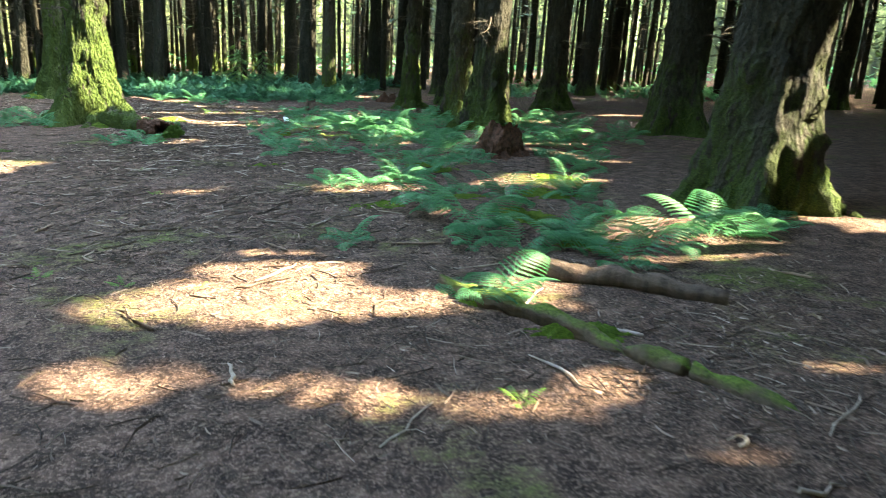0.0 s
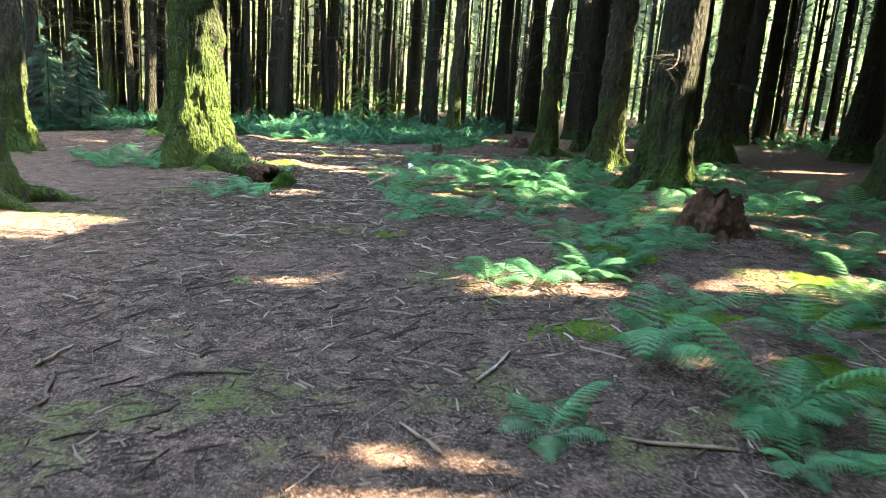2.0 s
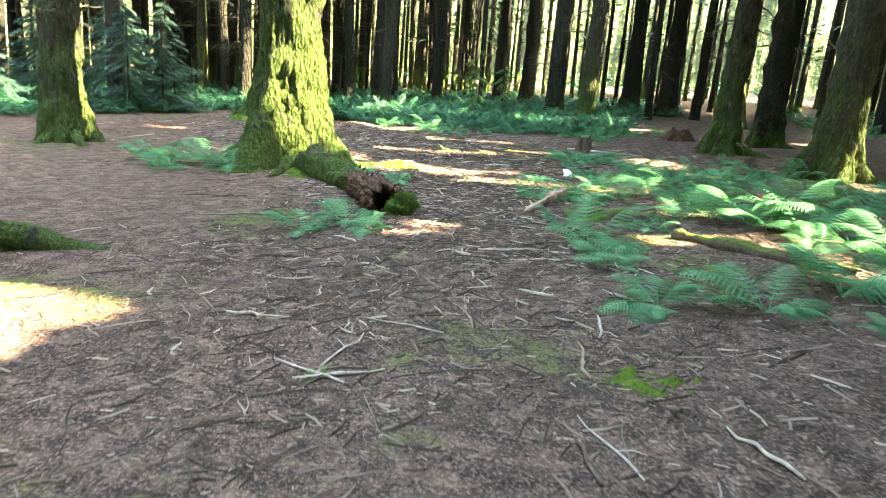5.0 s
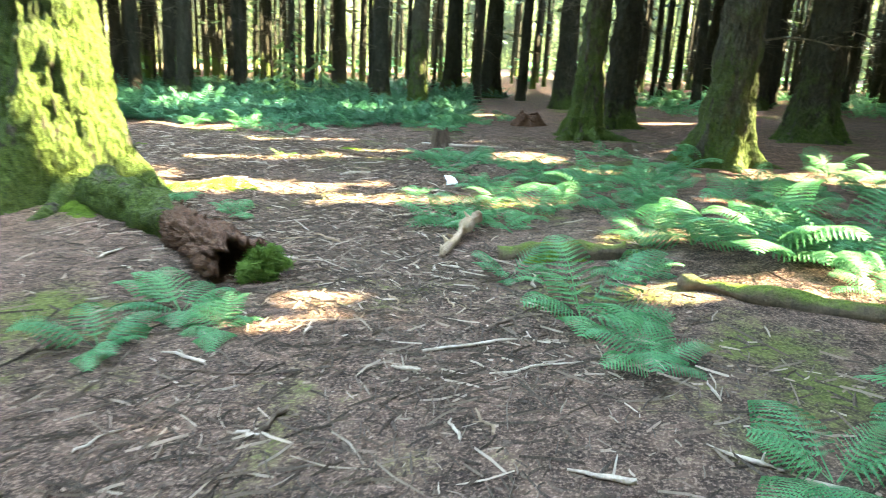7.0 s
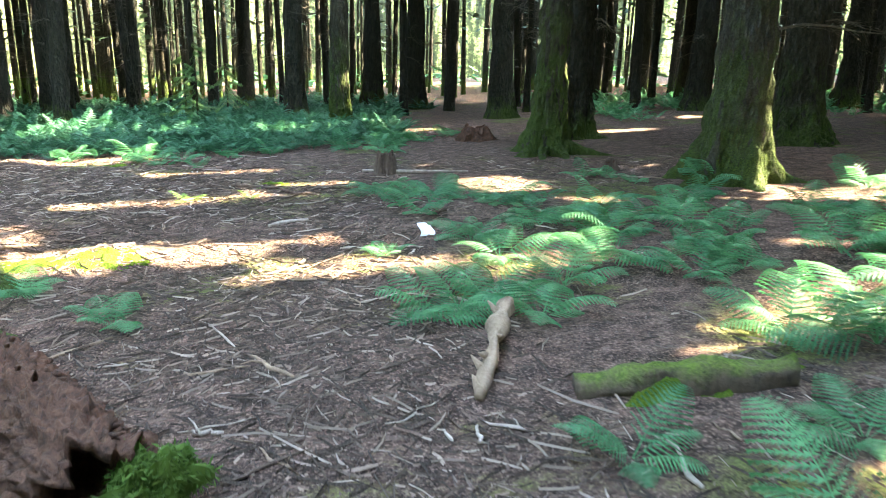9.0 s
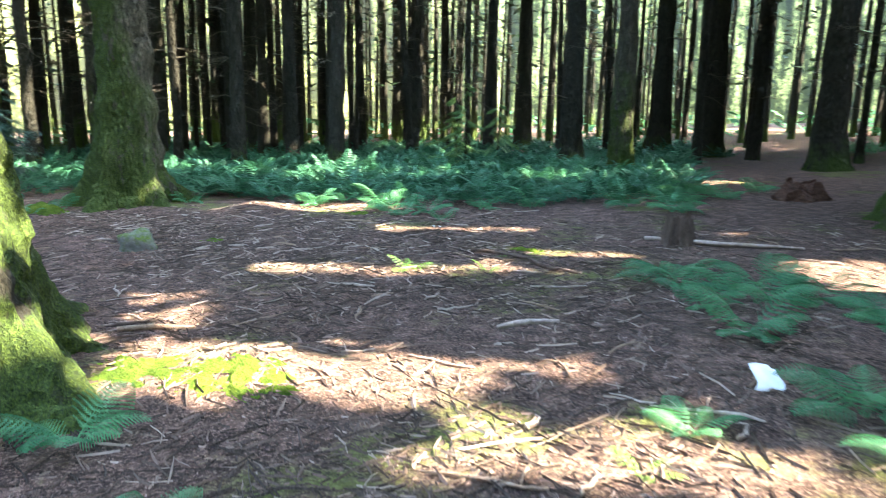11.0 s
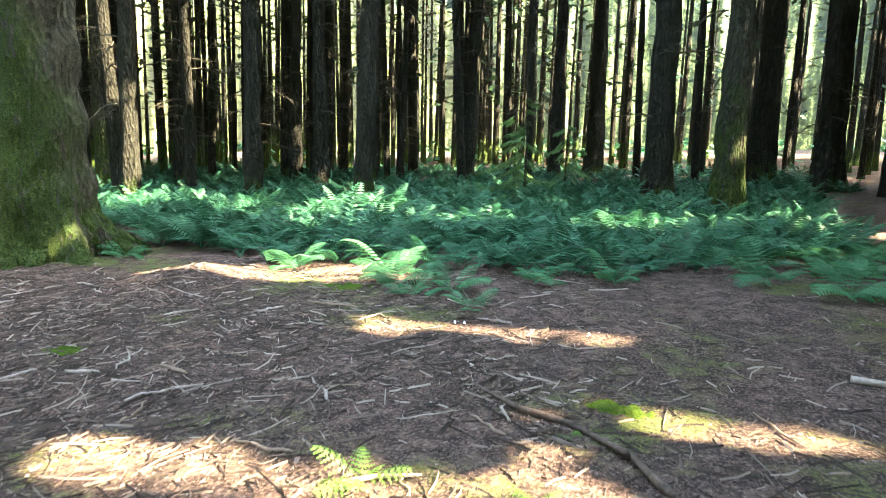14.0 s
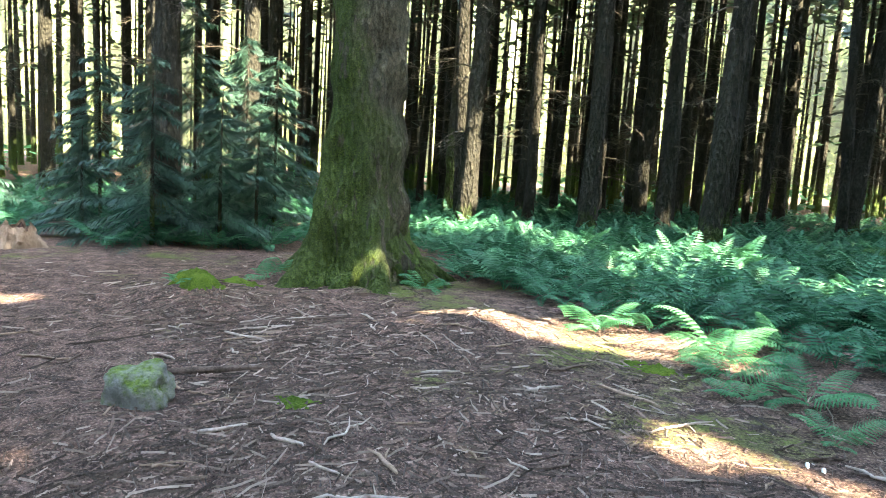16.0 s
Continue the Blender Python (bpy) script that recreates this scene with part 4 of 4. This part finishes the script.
log_thing("fallen_log", "thin mossy fallen trunk with decaying bark", [(0.0, 4.2, 0.02), (0.28, 3.9, -0.02), (0.66, 3.46, 0.0), (0.88, 3.2, -0.03), (1.16, 2.93, -0.01), (1.5, 2.55, -0.05)], [0.035, 0.062, 0.058, 0.05, 0.052, 0.03], LOG_OLD, None, sides=28, rough=0.9, lift=0.75)


def rotten_log(x, y, x1, y1, r, label):
    """A crumbling hollow log: fibrous outside, dark hole at the near end."""
    rings, sides, verts, faces = 64, 72, [], []
    d = Vector((x1 - x, y1 - y, 0))
    length = d.length
    d.normalize()
    u, up = Vector((-d.y, d.x, 0)), Vector((0, 0, 1))
    prof = [(0.34, 0.15), (0.3, 0.55), (0.12, 0.66), (0.03, 0.74), (0.0, 0.86)] + [(length * i / (rings - 1), 1.0) for i in range(rings)]
    for i, (dist, q) in enumerate(prof):
        s = dist / length
        for k in range(sides):
            a = math.tau * k / sides
            c = Vector((math.cos(a), math.sin(a), 0))
            ridge = 1 - abs(noise.noise((c.x * 4, c.y * 4, dist * 2.2)))
            n1, n2 = noise.noise((c.x * 1.6, c.y * 1.6, dist * 3.5 + 3)), noise.noise((c.x * 9, c.y * 9, dist * 17))
            n3 = noise.noise((c.x * 16, c.y * 16, dist * 48))
            rad = r * q * (0.84 + 0.3 * n1 + 0.16 * ridge + 0.28 * n2 + 0.18 * n3) * (1.0 - 0.25 * s)
            back = 0.13 * noise.noise((c.x * 2.4, c.y * 2.4, 5)) + 0.06 * noise.noise((c.x * 8, c.y * 8, 6)) if i >= 3 and s < 0.2 else 0.0
            g = ground_z(x + d.x * dist, y + d.y * dist) - ground_z(x, y)
            p = d * (dist + back * (1 - s * 5)) + u * rad * c.x + up * (rad * c.y * 0.92 + g + r * 0.62)
            verts.append(tuple(p))
    for i in range(len(prof) - 1):
        for k in range(sides):
            p, q = i * sides + k, i * sides + (k + 1) % sides
            faces.append((p, q, q + sides, p + sides))
    faces.append(tuple(range(sides)))
    ob = tagged(empty("rotten_log", pose(x, y, ground_z(x, y))), label, "log")
    part("stem", mesh_of("stem", verts, faces, ROTTEN), ob)
    rd = random.Random(8)
    for k in range(16):
        dist, a = rd.uniform(0.0, 0.9) * length, rd.uniform(0.2, 2.9)
        base = d * dist + u * r * 0.8 * math.cos(a) + up * (r * 0.75 * math.sin(a) + r * 0.6)
        e = base - d * rd.uniform(0.03, 0.12) + (u * math.cos(a) + up * math.sin(a)) * rd.uniform(0.02, 0.05)
        v, f = tube([tuple(base), tuple((base + e) / 2), tuple(e)], [0.014, 0.009, 0.002], 5, k, 0.4)
        part("splinter", mesh_of("splinter", v, f, ROTTEN), ob)
    return ob


rotten_log(-5.1, 12.8, -5.98, 13.98, 0.2, "rotten red-brown log with a dark hollow end")
log_thing("mossy_log", "thick moss-covered log running up to the old spruce", [(-5.98, 13.98, 0.0), (-6.55, 14.6, 0.02), (-7.25, 15.2, 0.05)], [0.15, 0.19, 0.24], BARK_MOSSY, None, 24, 0.5, lift=0.45)
log_thing("broken_branch", "pale bare broken branch stub", [(-3.82, 13.55, 0), (-3.68, 14.0, 0.04), (-3.54, 14.45, 0.09)], [0.02, 0.042, 0.05], PALE_WOOD, None, 22, 0.85, "branch", splinters=5)
log_thing("fallen_log", "moss-covered log hidden among ferns", [(-3.4, 13.55, 0), (-2.9, 13.5, 0), (-2.45, 13.4, 0)], [0.05, 0.08, 0.07], LOG_OLD, None, 26, 0.9, lift=0.5)
log_thing("fallen_log", "dark mossy log under ferns", [(-2.3, 12.75, 0), (-1.7, 12.35, 0), (-0.9, 12.0, 0)], [0.05, 0.065, 0.05], LOG_OLD, None, 26, 0.9, lift=0.4)
log_thing("fallen_branch", "long crooked dead branch with brown bark", [(-6.35, 20.4, 0), (-6.0, 20.12, 0.015), (-5.75, 20.05, 0.0), (-5.4, 19.72, 0.02), (-5.2, 19.45, 0.0), (-4.9, 19.3, 0)], [0.008, 0.014, 0.017, 0.016, 0.018, 0.009], LOG_BARK, None, 9, 0.5, "branch")
log_thing("fallen_branch", "dark bark-covered branch beside a stone", [(-9.85, 19.65, 0), (-9.72, 19.9, 0), (-9.6, 20.2, 0)], [0.022, 0.026, 0.018], LOG_BARK, None, 8, 0.4, "branch")
log_thing("fallen_branch", "pale peeled stick by the tree root", [(-7.62, 16.95, 0), (-7.4, 17.08, 0), (-7.15, 17.15, 0)], [0.018, 0.02, 0.012], PALE_WOOD, None, 8, 0.4, "branch")
log_thing("fallen_branch", "peeled branch on the needle litter", [(-5.25, 17.55, 0), (-5.05, 17.72, 0), (-4.88, 17.8, 0)], [0.016, 0.02, 0.014], TWIG, None, 8, 0.4, "branch")
log_thing("fallen_branch", "long grey dead branch near ferns", [(-4.4, 21.2, 0), (-3.6, 20.9, 0.02), (-2.8, 20.95, 0)], [0.02, 0.022, 0.012], TWIG, None, 7, 0.3, "branch")


def moss_cushion(x, y, rx, ry, h, label, seed=0):
    n, m, verts, faces = 72, 30, [], []
    z0 = ground_z(x, y)
    for j in range(m):
        s = j / (m - 1)
        for k in range(n):
            a = math.tau * k / n
            q = 1 + 0.55 * noise.noise((math.cos(a) * 1.7 + seed, math.sin(a) * 1.7, s)) + 0.25 * noise.noise((math.cos(a) * 6, math.sin(a) * 6, seed))
            px, py = rx * s * q * math.cos(a), ry * s * q * math.sin(a)
            verts.append((px, py, ground_z(x + px, y + py) - z0 + h * (1 - s ** 2.2) - 0.006 - 0.03 * s ** 3 + 0.03 * noise.noise((px * 11, py * 11, seed)) + 0.02 * noise.noise((px * 34, py * 34, seed))))
    for j in range(m - 1):
        for k in range(n):
            a, b = j * n + k, j * n + (k + 1) % n
            faces.append((a, a + n, b + n, b))
    ob = new("moss_cushion", mesh_of("moss_cushion", verts, faces, MOSS))
    ob.location = (x, y, z0)
    return tagged(ob, label, "moss", "moss cushions")


for i, (x, y, a, b, h) in enumerate([(-6.3, 16.2, 0.5, 0.26, 0.02), (-6.95, 16.3, 0.4, 0.3, 0.03), (-7.2, 15.0, 0.5, 0.35, 0.05), (-11.9, 20.65, 0.32, 0.24, 0.1), (-12.3, 21.2, 0.3, 0.3, 0.06),
                                     (0.7, 3.45, 0.35, 0.16, 0.05), (0.3, 3.95, 0.22, 0.15, 0.05), (-2.85, 13.5, 0.4, 0.16, 0.08), (-8.3, 22.4, 0.3, 0.14, 0.03), (-5.55, 20.35, 0.2, 0.12, 0.03), (-8.95, 20.05, 0.2, 0.16, 0.015), (0.1, 7.0, 0.5, 0.35, 0.02), (0.7, 6.0, 0.5, 0.4, 0.02), (-0.2, 8.6, 0.5, 0.4, 0.02), (1.0, 7.4, 0.5, 0.4, 0.02), (-0.6, 6.6, 0.4, 0.3, 0.015), (1.1, 5.3, 0.4, 0.3, 0.02), (-2.4, 9.4, 0.3, 0.25, 0.015), (1.3, 8.2, 0.5, 0.3, 0.02)]):
    moss_cushion(x, y, a, b, h, "soft yellow-green moss cushion on the ground", i * 3.1)


def moss_clump(x, y, z, sx, sy, sz, seed):
    """A shaggy tuft: thousands of short leaflets over a lumpy core."""
    rd, verts, faces = random.Random(int(seed)), [], []
    bm = bmesh.new()
    bmesh.ops.create_icosphere(bm, subdivisions=4, radius=1)
    for v in bm.verts:
        v.co *= 0.85 + 0.75 * noise.noise(v.co * 1.4 + Vector((seed, 0, 0))) + 0.35 * noise.noise(v.co * 4)
        v.co = Vector((v.co.x * sx, v.co.y * sy, v.co.z * sz))
    bm.normal_update()
    bm.verts.index_update()
    verts = [tuple(v.co) for v in bm.verts]
    faces = [tuple(v.index for v in f.verts) for f in bm.faces]
    for f in list(bm.faces):
        for j in range(2):
            w = [rd.random() for _ in range(3)]
            c = sum((v.co * q for v, q in zip(f.verts, w)), Vector()) / sum(w)
            d = (f.normal + Vector((rd.uniform(-0.9, 0.9), rd.uniform(-0.9, 0.9), rd.uniform(-1.1, 0.4)))).normalized()
            sd = d.cross(Vector((rd.uniform(-1, 1), rd.uniform(-1, 1), rd.uniform(-1, 1)))).normalized() * rd.uniform(0.002, 0.005)
            ln, k = rd.uniform(0.012, 0.04), len(verts)
            verts.extend(tuple(p) for p in (c - d * 0.004, c + d * ln * 0.5 + sd, c + d * ln, c + d * ln * 0.5 - sd))
            faces.append((k, k + 1, k + 2, k + 3))
    bm.free()
    ob = new("moss_clump", mesh_of("moss_clump", verts, faces, MOSS_LEAF, False))
    ob.matrix_basis = pose(x, y, ground_z(x, y) + z, 0, 0, 35)
    return tagged(ob, "shaggy clump of green moss on the log's end", "moss")


moss_clump(-4.97, 12.86, 0.12, 0.14, 0.08, 0.16, 2.0)


def stump(x, y, r, h, mat, label, seed, jag=0.35, moss=False):
    n, m, verts, faces = 72, 26, [], []
    for j in range(m):
        s = j / (m - 1)
        for k in range(n):
            a = math.tau * k / n
            rr = r * (1.15 + 1.0 * math.exp(-s * 3.2) * (0.6 + 0.4 * math.cos(5 * a + seed)) - 0.45 * s)
            rr *= 1 + 0.28 * noise.noise((math.cos(a) * 2.2 + seed, math.sin(a) * 2.2, s * 1.6)) + 0.2 * noise.noise((math.cos(a) * 7, math.sin(a) * 7, s * 2 + seed)) + 0.14 * noise.noise((math.cos(a) * 14, math.sin(a) * 14, s * 9 + seed))
            top = h * (1 - jag * (0.5 + noise.noise((math.cos(a) * 2 + seed, math.sin(a) * 2, 9))))
            verts.append((rr * math.cos(a), rr * math.sin(a), -0.15 + (top + 0.15) * s))
    for j in range(m - 1):
        for k in range(n):
            a, b = j * n + k, j * n + (k + 1) % n
            faces.append((a, b, b + n, a + n))
    ob = tagged(empty("tree_stump", pose(x, y, ground_z(x, y))), label, "stump", "stumps of the wood")
    part("stem", mesh_of("stem", verts, faces, mat), ob)
    top_v, top_f = [], []
    for ring, (q, dz) in enumerate(((0.9, -0.03), (0.5, -0.08), (0.15, -0.1))):
        for k in range(n):
            p = verts[(m - 1) * n + k]
            top_v.append((p[0] * q, p[1] * q, h * 0.55 * (1 - q) + p[2] * q + dz + 0.02 * noise.noise((p[0] * 20, p[1] * 20, ring))))
    for ring in range(2):
        for k in range(n):
            a, b = ring * n + k, ring * n + (k + 1) % n
            top_f.append((a, b, b + n, a + n))
    top_f.append(tuple(2 * n + k for k in range(n)))
    part("broken_top", mesh_of("broken_top", top_v, top_f, ROTTEN), ob, "crumbling brown wood")
    return ob


stump(0.72, 9.75, 0.29, 0.4, ROTTEN, "crumbling red-brown stump among ferns", 2.0, 0.3)
stump(-4.07, 21.1, 0.16, 0.33, LOG_BARK, "small grey-brown broken stump", 5.0)
stump(-2.15, 25.2, 0.35, 0.3, ROTTEN, "low rotten stump beside tree roots", 8.0, 0.7)
stump(-0.92, 20.5, 0.11, 0.2, LOG_BARK, "little dark stump on the litter", 3.0, 0.5)
stump(-16.0, 19.9, 0.24, 0.34, PALE_WOOD, "pale splintered stump at the clearing's edge", 6.0, 0.4)


def stone(x, y, sx, sy, sz, seed, label):
    bm = bmesh.new()
    bmesh.ops.create_icosphere(bm, subdivisions=4, radius=1)
    for v in bm.verts:
        c = v.co.copy()
        for ax, lim in ((0, 0.88), (1, 0.9), (2, 0.84)):
            v.co[ax] = max(-lim, min(lim, v.co[ax] * 1.05))
        v.co *= 1 + 0.34 * noise.noise(c * 1.3 + Vector((seed, 0, 0))) + 0.1 * noise.noise(c * 4) + 0.05 * noise.noise(c * 11)
        v.co = Vector((v.co.x * sx, v.co.y * sy, v.co.z * sz))
    me = bpy.data.meshes.new("stone")
    bm.to_mesh(me)
    bm.free()
    me.materials.append(STONE)
    me.polygons.foreach_set("use_smooth", [True] * len(me.polygons))
    ob = tagged(empty("stone", pose(x, y, ground_z(x, y) + sz * 0.4, 6, -8, 30)), label, "stone")
    part("body", me, ob, "grey stone greened by moss on top")
    return ob


stone(-9.42, 19.35, 0.19, 0.15, 0.15, 3.0, "grey boulder with a cap of green moss")
stone(3.3, 17.9, 0.12, 0.1, 0.06, 5.0, "small pale stone on the litter")

# a scrap of paper by the ferns and two whitish lumps of unknown kind
v, f = [], []
for j in range(7):
    for i in range(7):
        u, w = i / 6 - 0.5, j / 6
        v.append((0.12 * u + 0.012 * math.sin(5 * w), 0.05 * w + 0.018 * math.sin(7 * u + 3 * w) + 0.03 * w * w, 0.11 * w - 0.02 * (u > 0.3) * w))
for j in range(6):
    for i in range(6):
        a = j * 7 + i
        f.append((a, a + 1, a + 8, a + 7))
scrap = new("paper_scrap", mesh_of("paper_scrap", v, f, PAPER))
scrap.matrix_basis = pose(-3.8, 16.7, ground_z(-3.8, 16.7) + 0.0, -10, 0, 8)
solid = scrap.modifiers.new("thickness", "SOLIDIFY")
solid.thickness = 0.003
tagged(scrap, "crumpled white scrap of paper beside ferns", "paper")
for dx in (0.0, 0.075):
    v, f = tube([(0, -0.03, 0.005), (0, -0.012, 0.009), (0.006, 0.012, 0.009), (0.012, 0.03, 0.004)], [0.005, 0.01, 0.009, 0.004], 10, dx, 0.5)
    o = new("pale_fungus", mesh_of("pale_fungus", v, f, LITTER_WHITE))
    o.matrix_basis = pose(-6.93 + dx, 21.66, ground_z(-6.9, 21.65), 0, 0, 35)
    tagged(o, "small whitish lump lying on sunlit litter", "litter", "pale lumps on the litter")


# ---- sticks and litter ----
def stick(x, y, length, rad, ang, seed, label):
    rd, verts, faces, pts = random.Random(seed), [], [], []
    a = math.radians(ang)
    for i in range(6):
        s = i / 5 - 0.5
        px, py = s * length * math.cos(a) + rd.uniform(-0.02, 0.02), s * length * math.sin(a) + rd.uniform(-0.02, 0.02)
        pts.append((px, py, ground_z(x + px, y + py) - ground_z(x, y) + rad + 0.004))
    tube(pts, [rad * k for k in (0.7, 1, 0.95, 0.9, 0.75, 0.4)], 7, seed, 0.4, True, verts, faces, 14)
    if rd.random() < 0.5:
        i = rd.randrange(1, 4)
        p = Vector(pts[i])
        e = p + Vector((rd.uniform(-0.12, 0.12), rd.uniform(-0.12, 0.12), 0.02))
        tube([tuple(p), tuple((p + e) / 2 + Vector((0, 0, 0.012))), tuple(e)], [rad * 0.6, rad * 0.4, rad * 0.2], 5, 1, 0.2, True, verts, faces)
    ob = new("stick", mesh_of("stick", verts, faces, rd.choice((TWIG, TWIG, PALE_WOOD, LOG_BARK))))
    ob.location = (x, y, ground_z(x, y))
    return tagged(ob, label, "stick", "sticks on the forest floor")


rs = random.Random(21)
OPEN = [(-1.5, 3.5, 2.2, 2.4), (-2.6, 7.5, 2.4, 2.6), (-4.0, 11.2, 1.5, 2.4), (-5.0, 15.0, 1.3, 2.0), (-6.2, 18.5, 2.6, 2.4), (-8.6, 19.8, 2.4, 2.2), (-9.3, 20.6, 2.6, 1.6), (1.2, 3.3, 1.2, 1.5), (-2.0, 21.0, 2.0, 1.8)]
for i in range(285):
    cx, cy, rx, ry = OPEN[i % len(OPEN)] if i < 150 else OPEN[2 + i % 5]
    x, y = cx + rs.uniform(-rx, rx), cy + rs.uniform(-ry, ry)
    stick(x, y, rs.uniform(0.1, 0.5), rs.uniform(0.004, 0.011), rs.uniform(0, 180), i, "thin dead stick on the needle litter")


def litter(name, label, spots, size, mat, seed):
    """Needles, twigs and bark chips too many to count."""
    rd, verts, faces = random.Random(seed), [], []
    for x, y in spots:
        a, ln = rd.uniform(0, math.pi), size[0] * math.exp(rd.gauss(-0.25, 0.6))
        w, h = size[1] * rd.uniform(0.5, 1.6), size[2]
        dx, dy = math.cos(a) * ln / 2, math.sin(a) * ln / 2
        nx, ny = -math.sin(a) * w / 2, math.cos(a) * w / 2
        za, zb = ground_z(x - dx, y - dy), ground_z(x + dx, y + dy)
        lift, k = rd.uniform(0, 0.02) * (ln > 0.08), len(verts)
        kink = rd.uniform(-0.25, 0.25) * ln
        mx, my, mz = x - math.sin(a) * kink * 0.4, y + math.cos(a) * kink * 0.4, (za + zb) / 2 + lift * 0.6
        for px, py, z, q in ((x - dx, y - dy, za, 0.7), (mx, my, mz, 1.0), (x + dx, y + dy, zb + lift, 0.4)):
            verts.extend(((px + nx * q, py + ny * q, z - 0.002), (px - nx * q, py - ny * q, z - 0.002), (px, py, z + h)))
        for i in (0, 3):
            for p, q in ((1, 2), (2, 0)):
                faces.append((k + i + p, k + i + 3 + p, k + i + 3 + q, k + i + q))
    tagged(new(name, mesh_of(name, verts, faces, mat, False)), label, "litter", kind="stuff")


def litter_spots(count, seed, first=0, last=9):
    rd, out = random.Random(seed), []
    while len(out) < count:
        i = rd.randrange(first, last)
        cx, cy, rx, ry = OPEN[i]
        x, y = cx + rd.gauss(0, rx * 0.75), cy + rd.gauss(0, ry * 0.75)
        if noise.noise((x * 0.8, y * 0.8, 11)) > rd.uniform(-0.7, 0.3):
            out.append((x, y))
    return out


litter("twig_litter", "fallen spruce twigs strewn over the ground", litter_spots(8000, 31), (0.085, 0.004, 0.004), TWIGS, 32)
litter("twig_litter", "thicker dead twigs strewn thickly on brown litter", litter_spots(12500, 41, 1, 7), (0.11, 0.0065, 0.008), TWIGS, 42)
litter("needle_litter", "brown needles and bark crumbs on the ground", litter_spots(20000, 33), (0.034, 0.01, 0.005), CRUMBS, 34)
litter("bark_litter", "dark bark flakes and cone scales on the ground", litter_spots(13000, 43, 1, 7), (0.042, 0.014, 0.008), CRUMBS, 44)
litter("wood_chips", "pale wood chips scattered on the path", litter_spots(4600, 35), (0.036, 0.011, 0.006), CHIPS, 36)
